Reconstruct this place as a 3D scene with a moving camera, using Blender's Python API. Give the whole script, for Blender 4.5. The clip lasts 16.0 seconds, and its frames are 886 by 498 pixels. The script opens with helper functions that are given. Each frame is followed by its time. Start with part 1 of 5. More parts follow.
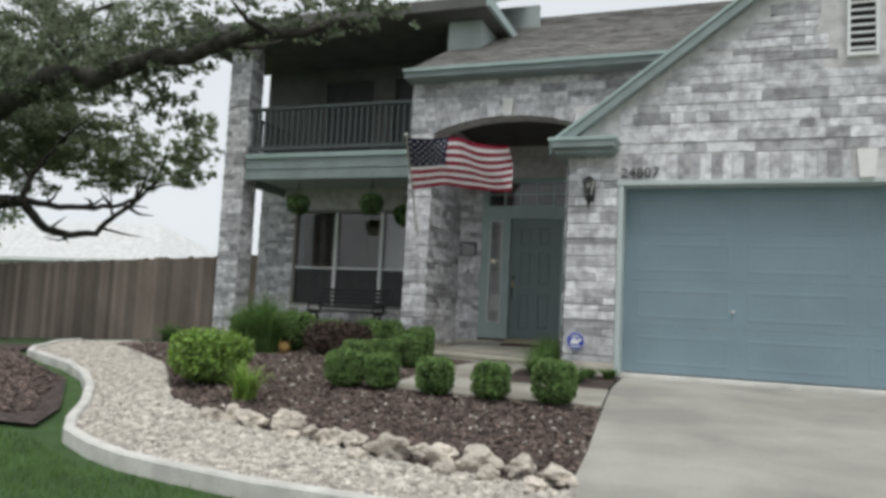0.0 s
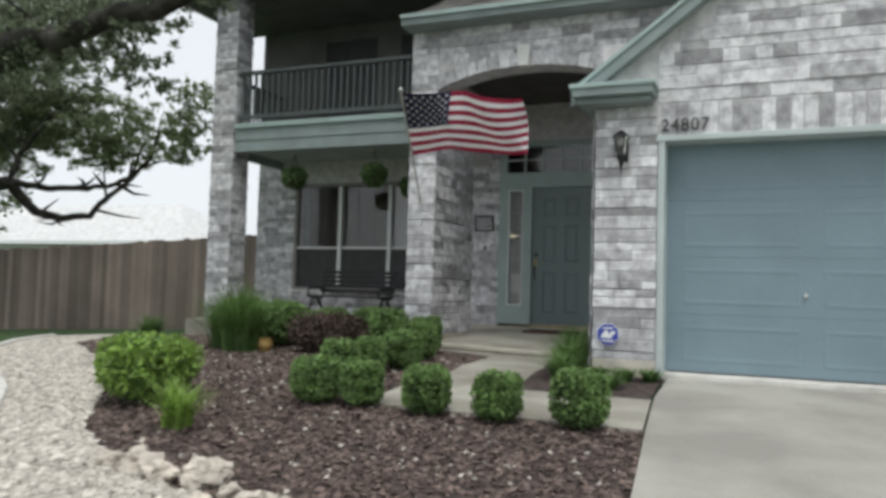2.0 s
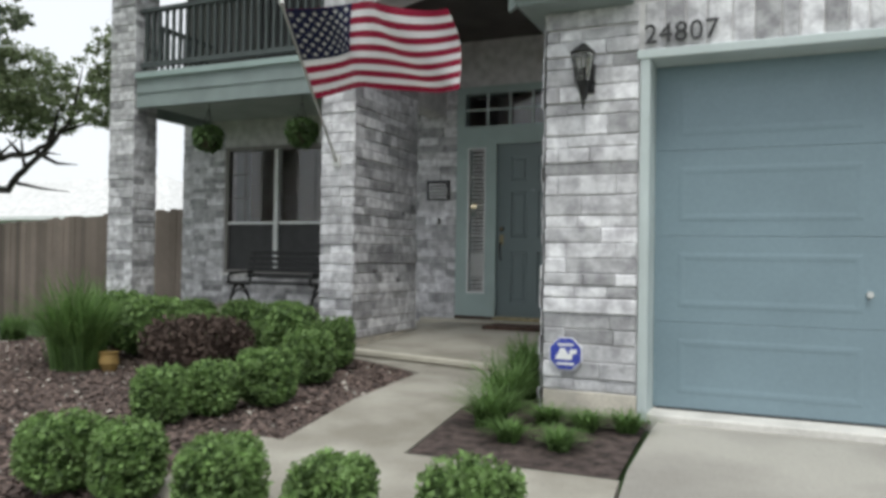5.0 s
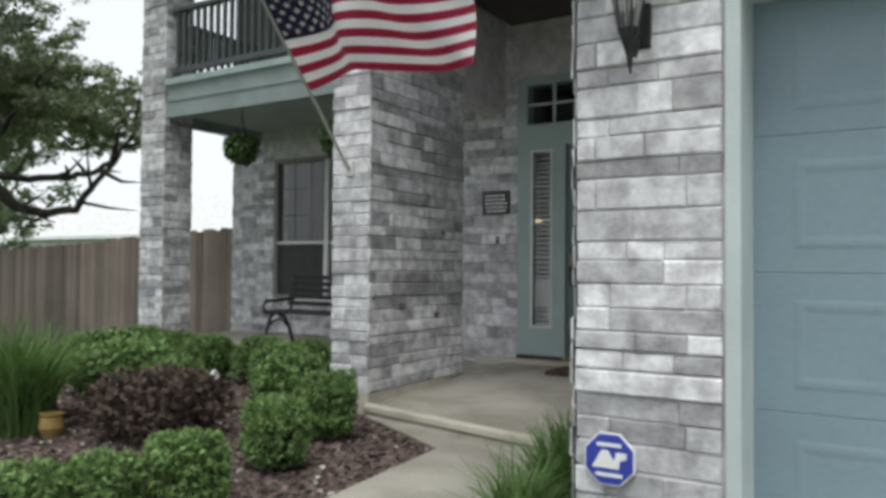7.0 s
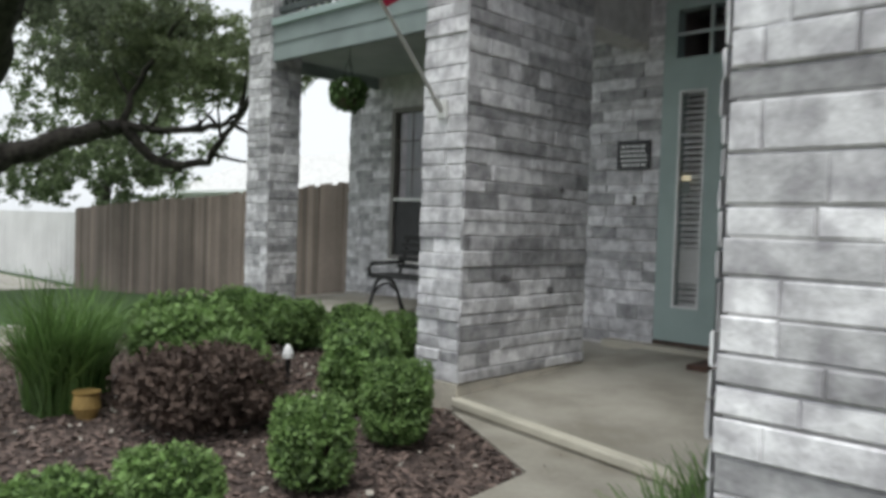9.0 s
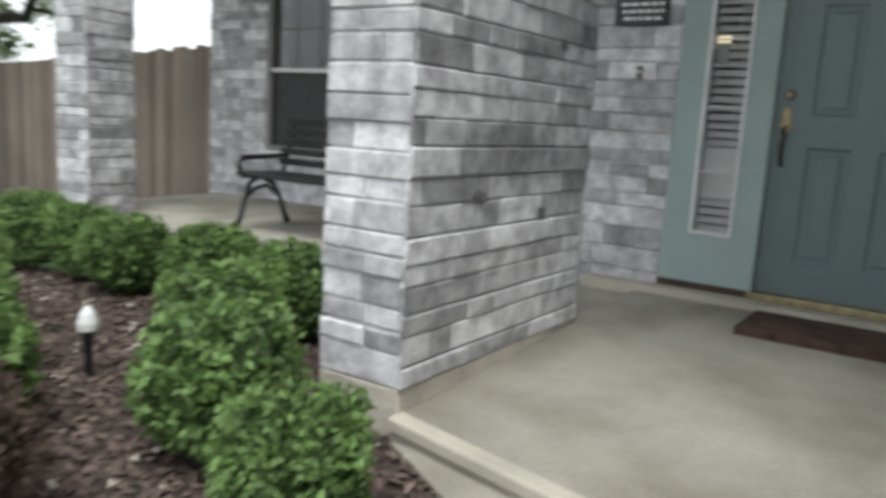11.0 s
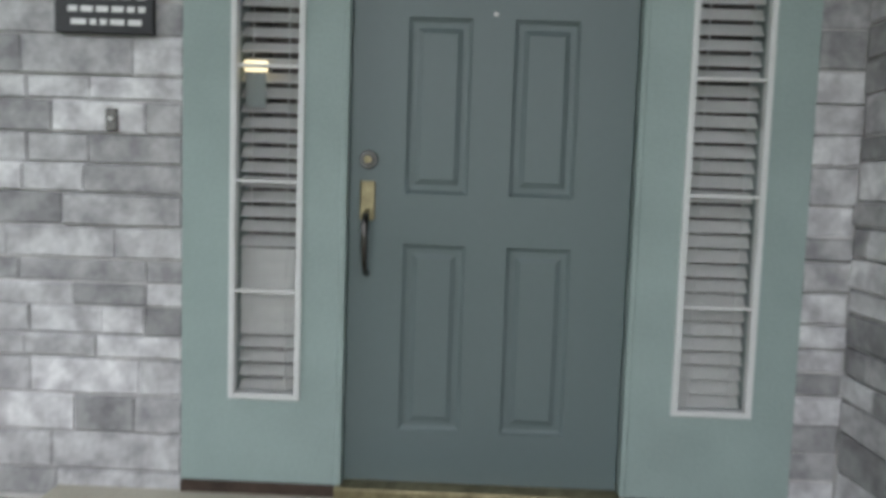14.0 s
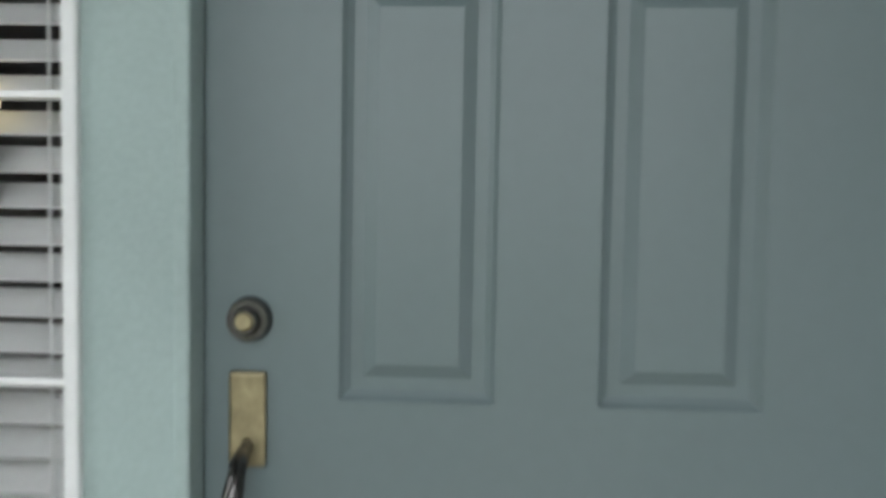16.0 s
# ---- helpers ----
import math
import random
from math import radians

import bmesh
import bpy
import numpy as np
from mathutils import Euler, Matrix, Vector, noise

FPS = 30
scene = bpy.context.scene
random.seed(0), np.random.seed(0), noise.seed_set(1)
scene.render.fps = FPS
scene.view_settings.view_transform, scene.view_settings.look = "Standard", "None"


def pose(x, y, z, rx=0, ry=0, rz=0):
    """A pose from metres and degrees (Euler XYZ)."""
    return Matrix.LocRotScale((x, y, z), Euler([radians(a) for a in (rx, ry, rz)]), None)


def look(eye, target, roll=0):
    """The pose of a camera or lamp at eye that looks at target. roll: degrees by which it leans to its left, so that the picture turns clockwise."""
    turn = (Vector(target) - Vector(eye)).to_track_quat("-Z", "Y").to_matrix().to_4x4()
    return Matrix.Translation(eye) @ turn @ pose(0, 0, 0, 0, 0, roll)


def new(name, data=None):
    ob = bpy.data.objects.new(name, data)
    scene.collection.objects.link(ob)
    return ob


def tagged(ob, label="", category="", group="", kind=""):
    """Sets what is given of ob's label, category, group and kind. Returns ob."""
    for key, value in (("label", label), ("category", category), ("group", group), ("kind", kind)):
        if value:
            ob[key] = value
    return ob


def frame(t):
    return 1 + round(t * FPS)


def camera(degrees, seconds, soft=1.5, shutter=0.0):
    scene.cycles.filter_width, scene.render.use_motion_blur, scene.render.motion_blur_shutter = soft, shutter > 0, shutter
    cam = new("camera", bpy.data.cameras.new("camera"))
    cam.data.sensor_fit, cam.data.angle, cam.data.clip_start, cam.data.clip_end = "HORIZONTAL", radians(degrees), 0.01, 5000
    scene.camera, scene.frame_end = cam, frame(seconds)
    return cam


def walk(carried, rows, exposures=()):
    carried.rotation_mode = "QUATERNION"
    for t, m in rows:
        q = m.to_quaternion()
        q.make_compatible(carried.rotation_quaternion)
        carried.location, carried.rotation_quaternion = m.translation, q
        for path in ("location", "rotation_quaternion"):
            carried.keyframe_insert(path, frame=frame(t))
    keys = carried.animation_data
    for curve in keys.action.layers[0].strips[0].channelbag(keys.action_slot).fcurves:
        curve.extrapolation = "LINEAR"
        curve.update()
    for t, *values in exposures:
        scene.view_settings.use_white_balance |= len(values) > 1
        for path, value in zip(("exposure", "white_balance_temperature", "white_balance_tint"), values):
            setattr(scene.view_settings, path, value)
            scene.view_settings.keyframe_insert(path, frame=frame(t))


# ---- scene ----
cam = camera(59.5, 16.0, soft=3.6, shutter=0.6)
# seconds, eye, (yaw to the left of +y, pitch up, roll as look())
PATH = [
    (0, (3.654, -13.091, 0.295), (20.56, 5.21, 2.89)),
    (0.5, (3.573, -12.737, 0.311), (21.42, 5.23, 2.76)),
    (1, (3.543, -12.375, 0.390), (22.91, 4.44, 2.46)),
    (1.5, (3.458, -11.937, 0.421), (23.31, 3.90, 2.15)),
    (2, (3.373, -11.481, 0.485), (22.88, 3.13, 1.67)),
    (2.5, (3.336, -11.010, 0.530), (22.71, 2.39, 1.29)),
    (3, (3.283, -10.554, 0.546), (22.36, 1.86, 1.31)),
    (3.5, (3.278, -10.088, 0.596), (22.45, 1.11, 1.11)),
    (4, (3.278, -9.656, 0.610), (22.85, 0.92, 1.12)),
    (6.5, (3.096, -7.628, 0.855), (29.02, 1.16, 0.45)),
    (7, (3.066, -7.133, 0.871), (32.22, 1.55, 0.47)),
    (7.5, (2.998, -6.848, 0.925), (33.95, 1.15, -0.20)),
    (8, (2.926, -6.566, 0.916), (37.15, 0.77, 0.50)),
    (8.5, (2.818, -6.312, 0.905), (41.25, -0.10, 1.10)),
    (8.7, (2.758, -6.192, 0.910), (42.10, -0.60, 1.30)),
    (9.75, (2.080, -5.400, 0.930), (45.00, -5.20, 2.30)),
    (10.8, (1.030, -4.530, 0.885), (37.60, -9.70, 3.20)),
    (11, (0.925, -4.424, 0.859), (33.98, -9.51, 3.34)),
    (11.5, (0.759, -4.252, 0.947), (25.19, -10.54, 4.47)),
    (12, (0.527, -4.006, 0.909), (16.18, -9.31, 4.49)),
    (12.5, (0.379, -3.685, 0.847), (9.04, -7.25, 3.47)),
    (13, (0.383, -3.302, 0.862), (4.61, -5.95, 2.66)),
    (13.5, (0.434, -2.884, 0.910), (2.97, -4.70, 2.36)),
    (14, (0.376, -2.467, 1.026), (1.49, -4.94, 1.90)),
    (14.5, (0.268, -2.021, 1.083), (-0.36, -4.00, 1.46)),
    (15, (0.412, -1.639, 1.110), (3.18, -3.17, 1.37)),
    (15.5, (0.395, -1.271, 1.164), (2.91, -2.75, 1.02)),
    (16, (0.360, -0.954, 1.239), (2.64, -2.97, 1.02)),
]


def aim(eye, yaw, pitch, roll):
    a, b = radians(yaw), radians(pitch)
    way = Vector((-math.sin(a) * math.cos(b), math.cos(a) * math.cos(b), math.sin(b)))
    return look(eye, Vector(eye) + way, roll)


walk(cam, [(t, aim(eye, *turn)) for t, eye, turn in PATH],
     exposures=[(t, stops, 6450, 6) for t, stops in [(0, 0.25), (2.5, 0.42), (4, 0.52), (6.5, 0.55), (8.5, 0.5), (11, 1.0), (12.5, 1.1), (13.5, 1.42), (14.5, 1.8), (15.5, 2.08), (16, 2.2)]])

# ---- light: an overcast day ----
world = bpy.data.worlds.new("overcast_sky")
scene.world = world
world.use_nodes = True
wn, wl = world.node_tree.nodes, world.node_tree.links
sky = wn.new("ShaderNodeTexSky")
sky.sky_type, sky.sun_disc = "NISHITA", False
sky.sun_elevation, sky.sun_rotation = radians(67), radians(151)
sky.air_density, sky.dust_density, sky.ozone_density = 1.0, 2.0, 1.0
grey = wn.new("ShaderNodeHueSaturation")
grey.inputs["Saturation"].default_value = 0.22
wl.new(sky.outputs[0], grey.inputs["Color"])
cloud = wn.new("ShaderNodeMix")
cloud.data_type = "RGBA"
cloud.inputs[0].default_value = 0.75
cloud.inputs[7].default_value = (9.0, 9.2, 9.75, 1)
wl.new(grey.outputs[0], cloud.inputs[6])
wl.new(cloud.outputs[2], wn["Background"].inputs[0])
wn["Background"].inputs[1].default_value = 0.087
sun = new("sun", bpy.data.lights.new("sun", "SUN"))
sun.data.energy, sun.data.angle, sun.data.color = 1.5, radians(30), (1.0, 0.98, 0.95)
sun.matrix_world = look((5.0, -9.0, 24), (0, 0, 0))


# ---- materials ----
def material(name, base, rough=0.7, metal=0.0, vary=0.15, scale=6.0, fine=60.0, bump=0.15, depth=0.01,
             island=False, objects=False, spread=0.0, second=None, spec=0.5, coord="Object", thin=0.0):
    """Principled paint with cloudy variation, fine grain and relief; spread varies brightness piece by piece."""
    m = bpy.data.materials.new(name)
    m.use_nodes = True
    n, l = m.node_tree.nodes, m.node_tree.links
    b = n["Principled BSDF"]
    b.inputs["Metallic"].default_value = metal
    b.inputs["Specular IOR Level"].default_value = spec
    tc = n.new("ShaderNodeTexCoord")
    geo = n.new("ShaderNodeNewGeometry")
    where = geo.outputs["Position"] if coord == "World" else tc.outputs["Object"]
    big, small = n.new("ShaderNodeTexNoise"), n.new("ShaderNodeTexNoise")
    big.inputs["Scale"].default_value, big.inputs["Detail"].default_value = scale, 5
    small.inputs["Scale"].default_value, small.inputs["Detail"].default_value = fine, 3
    l.new(where, big.inputs["Vector"]), l.new(where, small.inputs["Vector"])
    mix = n.new("ShaderNodeMix")
    mix.data_type = "RGBA"
    other = second or tuple(c * (1 - 2.2 * vary) for c in base)
    mix.inputs[6].default_value, mix.inputs[7].default_value = (*base, 1), (*other, 1)
    ramp = n.new("ShaderNodeMapRange")
    ramp.inputs[1].default_value, ramp.inputs[2].default_value = 0.38, 0.66
    l.new(big.outputs[0], ramp.inputs[0]), l.new(ramp.outputs[0], mix.inputs[0])
    hsv = n.new("ShaderNodeHueSaturation")
    l.new(mix.outputs[2], hsv.inputs["Color"])
    grain = n.new("ShaderNodeMapRange")
    grain.inputs[1].default_value, grain.inputs[2].default_value = 0.3, 0.7
    grain.inputs[3].default_value, grain.inputs[4].default_value = 1 - vary * 0.8, 1 + vary * 0.8
    l.new(small.outputs[0], grain.inputs[0])
    value = grain.outputs[0]
    if spread:
        chance = n.new("ShaderNodeObjectInfo").outputs["Random"] if objects else geo.outputs["Random Per Island"]
        piece = n.new("ShaderNodeMapRange")
        piece.inputs[3].default_value, piece.inputs[4].default_value = 1 - spread, 1 + spread * 0.6
        l.new(chance, piece.inputs[0])
        times = n.new("ShaderNodeMath")
        times.operation = "MULTIPLY"
        l.new(value, times.inputs[0]), l.new(piece.outputs[0], times.inputs[1])
        value = times.outputs[0]
    l.new(value, hsv.inputs["Value"])
    l.new(hsv.outputs[0], b.inputs["Base Color"])
    rr = n.new("ShaderNodeMapRange")
    rr.inputs[3].default_value, rr.inputs[4].default_value = max(0.03, rough - 0.1), min(1, rough + 0.1)
    l.new(big.outputs[0], rr.inputs[0]), l.new(rr.outputs[0], b.inputs["Roughness"])
    if bump:
        bp = n.new("ShaderNodeBump")
        bp.inputs["Strength"].default_value, bp.inputs["Distance"].default_value = bump, depth
        l.new(small.outputs[0], bp.inputs["Height"]), l.new(bp.outputs[0], b.inputs["Normal"])
    if thin:
        through_leaf, blend = n.new("ShaderNodeBsdfTranslucent"), n.new("ShaderNodeMixShader")
        l.new(hsv.outputs[0], through_leaf.inputs["Color"])
        blend.inputs[0].default_value = thin
        l.new(b.outputs[0], blend.inputs[1]), l.new(through_leaf.outputs[0], blend.inputs[2])
        l.new(blend.outputs[0], n["Material Output"].inputs["Surface"])
    return m


STONE = material("limestone_piece", (0.69, 0.685, 0.70), 0.85, vary=0.14, scale=11, fine=42, bump=0.3, depth=0.012, objects=True, spread=0.5, second=(0.40, 0.39, 0.41), coord="World")
STONE_FAR = material("limestone_joined", (0.69, 0.685, 0.70), 0.85, vary=0.14, scale=11, fine=42, bump=0.3, depth=0.012, spread=0.5, second=(0.40, 0.39, 0.41), coord="World")
MORTAR = material("mortar", (0.66, 0.645, 0.645), 0.95, vary=0.12, scale=8, fine=120, bump=0.4)
KEYSTONE = material("white_keystone", (0.80, 0.79, 0.77), 0.8, vary=0.05)
TRIM = material("sage_trim_paint", (0.36, 0.45, 0.435), 0.5, vary=0.06, scale=3, fine=90, bump=0.08)
# Darker, greyer sage for the beam, eaves and rakes.
HIGH_TRIM = material("darker_sage_trim", (0.265, 0.315, 0.31), 0.55, vary=0.08, scale=3, fine=90, bump=0.08)
TRIM_LIGHT = material("pale_trim_paint", (0.50, 0.56, 0.555), 0.5, vary=0.05, scale=3, fine=90, bump=0.06)
SIDING = material("painted_siding", (0.42, 0.47, 0.46), 0.65, vary=0.08, scale=2)
GARAGE = material("blue_grey_garage_paint", (0.20, 0.275, 0.315), 0.45, vary=0.05, scale=1.5, fine=40, bump=0.05)
DOOR = material("dark_slate_door_paint", (0.15, 0.192, 0.20), 0.35, vary=0.02, scale=0.9, fine=50, bump=0.03)
WHITE = material("white_vinyl", (0.78, 0.79, 0.79), 0.4, vary=0.03, bump=0.03)
BLIND = material("white_blind", (0.84, 0.84, 0.83), 0.5, vary=0.04, bump=0.02)
# Ceiling colour set near black to deepen the shade in the entry.
CEILING = material("shade_dark_ceiling", (0.075, 0.068, 0.062), 0.8, vary=0.12, scale=3)
# Siding darkened in its base colour for the shade under the upper eave.
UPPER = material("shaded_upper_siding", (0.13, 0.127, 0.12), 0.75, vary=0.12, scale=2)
DARK = material("dark_hollow", (0.035, 0.034, 0.034), 0.8, vary=0.1)
# Insect screens; also the painted shadow on the balcony door and window.
SCREEN = material("dark_screen_and_shadow", (0.045, 0.045, 0.048), 0.6, vary=0.1)
ROOM = material("room_wall", (0.20, 0.165, 0.14), 0.9, vary=0.1, scale=2)
CONCRETE = material("concrete", (0.37, 0.353, 0.315), 0.85, vary=0.14, scale=1.3, fine=90, bump=0.25, second=(0.26, 0.245, 0.22), coord="World")
PORCH = material("porch_concrete", (0.375, 0.355, 0.308), 0.75, vary=0.12, scale=1.7, fine=80, bump=0.2, second=(0.22, 0.203, 0.168), coord="World")
KERB = material("kerb_concrete", (0.66, 0.64, 0.60), 0.9, vary=0.12, scale=4, fine=90, bump=0.4)
MULCH = material("dark_mulch", (0.12, 0.086, 0.076), 0.95, vary=0.3, scale=14, fine=90, bump=1.0, depth=0.03, second=(0.03, 0.021, 0.019), coord="World")
CHIP = material("bark_chip", (0.175, 0.127, 0.11), 0.95, vary=0.25, scale=20, spread=0.6)
PEBBLE = material("pale_gravel", (0.58, 0.535, 0.475), 0.85, vary=0.15, scale=15, spread=0.45, bump=0.3)
GRAVEL = material("gravel_bed", (0.46, 0.42, 0.37), 0.95, vary=0.3, scale=18, fine=60, bump=1.0, depth=0.03, second=(0.26, 0.23, 0.20), coord="World")
ROCK = material("tan_limestone_rock", (0.66, 0.59, 0.51), 0.9, vary=0.2, scale=5, fine=40, bump=0.8, depth=0.03, objects=True, spread=0.3)
GRASSY = material("lawn_soil", (0.055, 0.11, 0.028), 0.95, vary=0.25, scale=3, fine=60, bump=0.8, depth=0.03, second=(0.035, 0.075, 0.018), coord="World")
BLADE = material("grass_blade", (0.15, 0.26, 0.075), 0.7, vary=0.2, scale=3, spread=0.4, bump=0, thin=0.35)
LEAF = material("box_leaf", (0.225, 0.36, 0.115), 0.6, vary=0.2, scale=8, spread=0.42, bump=0, thin=0.3)
LEAF_PALE = material("lime_leaf", (0.33, 0.50, 0.11), 0.55, vary=0.2, scale=8, spread=0.5, bump=0, thin=0.35)
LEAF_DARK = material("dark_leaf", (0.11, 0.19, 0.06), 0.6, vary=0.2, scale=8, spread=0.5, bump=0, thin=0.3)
OAK_LEAF = material("oak_leaf", (0.23, 0.275, 0.175), 0.55, vary=0.2, scale=4, spread=0.6, bump=0, thin=0.5)
OAK_SPRAY = material("young_oak_leaf", (0.29, 0.35, 0.19), 0.55, vary=0.2, scale=4, spread=0.5, bump=0, thin=0.5)
FAR_LEAF = material("far_tree_leaf", (0.19, 0.25, 0.125), 0.6, vary=0.2, scale=4, spread=0.5, bump=0, thin=0.5)
BARK = material("oak_bark", (0.06, 0.052, 0.045), 0.95, vary=0.3, scale=7, fine=40, bump=1.0, depth=0.03)
TWIG = material("twig_brown", (0.082, 0.055, 0.043), 0.9, vary=0.2)
FENCE = material("weathered_cedar", (0.235, 0.19, 0.162), 0.9, vary=0.13, scale=0.8, fine=35, bump=0.4, objects=True, spread=0.4, coord="World")
SHINGLE = material("grey_shingle", (0.29, 0.275, 0.265), 0.95, vary=0.15, scale=3, fine=90, bump=0.6, spread=0.25)
FAR_ROOF = material("neighbour_roof", (0.66, 0.655, 0.65), 0.9, vary=0.1, scale=3)
FAR_WALL = material("neighbour_wall", (0.68, 0.68, 0.68), 0.9, vary=0.08, scale=1)
IRON = material("black_iron", (0.022, 0.022, 0.023), 0.5, metal=0.3, vary=0.2)
RAILING = material("dark_green_rail_paint", (0.085, 0.10, 0.10), 0.6, vary=0.1)
BRASS = material("aged_brass", (0.42, 0.36, 0.22), 0.45, metal=0.9, vary=0.15, scale=20)
STEEL = material("dark_bronze", (0.12, 0.115, 0.11), 0.25, metal=0.9, vary=0.1)
MAT = material("brown_door_mat", (0.105, 0.06, 0.046), 1.0, vary=0.3, scale=10, fine=250, bump=0.9, depth=0.01)
ALU = material("pole_white_metal", (0.62, 0.62, 0.60), 0.4, metal=0.3, vary=0.05)
RED = material("flag_red", (0.33, 0.012, 0.05), 0.8, vary=0.05, scale=3, fine=300, bump=0.05, thin=0.25)
FLAG_WHITE = material("flag_white", (0.86, 0.84, 0.85), 0.8, vary=0.04, scale=3, fine=300, bump=0.05, thin=0.25)
NAVY = material("flag_navy", (0.02, 0.024, 0.085), 0.8, vary=0.05, scale=3, fine=300, bump=0.05, thin=0.2)
SIGN_BLUE = material("sign_blue", (0.035, 0.055, 0.36), 0.4, vary=0.03, bump=0)
SIGN_WHITE = material("sign_white", (0.80, 0.80, 0.80), 0.4, vary=0.02, bump=0)
BLACK = material("black_numeral", (0.02, 0.02, 0.02), 0.4, vary=0.05, bump=0)
PLAQUE = material("plaque_slate", (0.03, 0.03, 0.035), 0.5, vary=0.1)
# Cream concrete with the front light on lip and edge put into it.
LIP = material("lit_cream_concrete", (0.52, 0.49, 0.41), 0.8, vary=0.1, scale=2.5, fine=80, bump=0.2, coord="World")
FOOTING = material("tan_mortar_footing", (0.58, 0.54, 0.46), 0.9, vary=0.12, scale=5, fine=70, bump=0.4, second=(0.42, 0.39, 0.34), coord="World")
TAUPE = material("taupe_window_frame", (0.24, 0.225, 0.215), 0.6, vary=0.06)
WEATHERED = material("weathered_stone", (0.20, 0.19, 0.20), 0.95, vary=0.25, scale=20, fine=60, bump=0.6, second=(0.12, 0.115, 0.12), coord="World")
OCHRE = material("ochre_pot", (0.34, 0.22, 0.07), 0.7, vary=0.15)


def glass(name, tint=(0.9, 0.95, 0.95), rough=0.02):
    m = bpy.data.materials.new(name)
    m.use_nodes = True
    b = m.node_tree.nodes["Principled BSDF"]
    b.inputs["Base Color"].default_value = (*tint, 1)
    b.inputs["Transmission Weight"].default_value = 1.0
    b.inputs["Roughness"].default_value = rough
    b.inputs["IOR"].default_value = 1.45
    return m


GLOW = bpy.data.materials.new("warm_lamp_glow")
GLOW.use_nodes = True
GLOW.node_tree.nodes["Principled BSDF"].inputs["Emission Color"].default_value = (1.0, 0.82, 0.5, 1)
GLOW.node_tree.nodes["Principled BSDF"].inputs["Emission Strength"].default_value = 0.45
GLASS = glass("window_glass", (1.0, 1.0, 1.0))
LAMP_GLASS = glass("lantern_glass", (0.85, 0.85, 0.8), 0.15)


# ---- mesh helpers ----
def mesh(name, bm, mat):
    me = bpy.data.meshes.new(name)
    bm.normal_update()
    bm.to_mesh(me)
    bm.free()
    me.materials.append(mat)
    return me


def part(name, bm, mat, parent=None, label=""):
    ob = new(name, mesh(name, bm, mat))
    if parent:
        ob.parent = parent
    if label:
        ob["label"] = label
    return ob


def smooth(ob):
    for p in ob.data.polygons:
        p.use_smooth = True
    return ob


def empty(name, x, y, z, rz=0):
    e = new(name)
    e.matrix_world = pose(x, y, z, 0, 0, rz)
    e.empty_display_size = 0.1
    return e


def box(bm, x0, y0, z0, x1, y1, z1, bevel=0.0, m=None):
    got = bmesh.ops.create_cube(bm, size=1)["verts"]
    for v in got:
        v.co = Vector(((x0 + x1) / 2 + v.co.x * (x1 - x0), (y0 + y1) / 2 + v.co.y * (y1 - y0), (z0 + z1) / 2 + v.co.z * (z1 - z0)))
    if bevel:
        edges = list({e for v in got for e in v.link_edges})
        got = bmesh.ops.bevel(bm, geom=edges, offset=bevel, segments=2, affect="EDGES", profile=0.5)["verts"]
    if m is not None:
        bmesh.ops.transform(bm, matrix=m, verts=got)
    return got


def boxes(*rows, bevel=0.0):
    bm = bmesh.new()
    for r in rows:
        box(bm, *r, bevel=bevel)
    return bm


def prism(bm, outline, y0, y1):
    """A closed outline of (x, z) drawn out from y0 to y1."""
    a = [bm.verts.new((x, y0, z)) for x, z in outline]
    b = [bm.verts.new((x, y1, z)) for x, z in outline]
    bm.faces.new(a), bm.faces.new(b[::-1])
    for i in range(len(a)):
        j = (i + 1) % len(a)
        bm.faces.new((a[j], a[i], b[i], b[j]))
    bmesh.ops.recalc_face_normals(bm, faces=bm.faces)
    return bm


def tube(bm, points, radii, sides=8):
    """A tapered tube along a line of points."""
    rings = []
    for i, p in enumerate(points):
        p = Vector(p)
        way = (Vector(points[min(i + 1, len(points) - 1)]) - Vector(points[max(i - 1, 0)])).normalized()
        side = way.cross(Vector((0.31, 0.2, 0.93))).normalized()
        up = side.cross(way)
        r = radii[i] if hasattr(radii, "__len__") else radii
        rings.append([bm.verts.new(p + r * (math.cos(a) * side + math.sin(a) * up)) for a in [2 * math.pi * k / sides for k in range(sides)]])
    for a, b in zip(rings, rings[1:]):
        for k in range(sides):
            bm.faces.new((a[k], a[(k + 1) % sides], b[(k + 1) % sides], b[k]))
    bm.faces.new(rings[0][::-1]), bm.faces.new(rings[-1])
    return bm


def ground(x, y):
    """The height of the sloping front yard."""
    z = -0.246 + (0.0705 * (max(y, -24) + 4.35) if y < -4.35 else 0)
    return z - 0.045 * max(0.0, -4.0 - max(x, -16))


def floor_z(y):
    """The porch slab falls gently outwards."""
    return -0.05 + 0.05 * min(y, 0.0)


# ---- stone walls ----
rng = random.Random(7)
PITCH, JOINT = 0.097, 0.0055
stone_meshes = {}


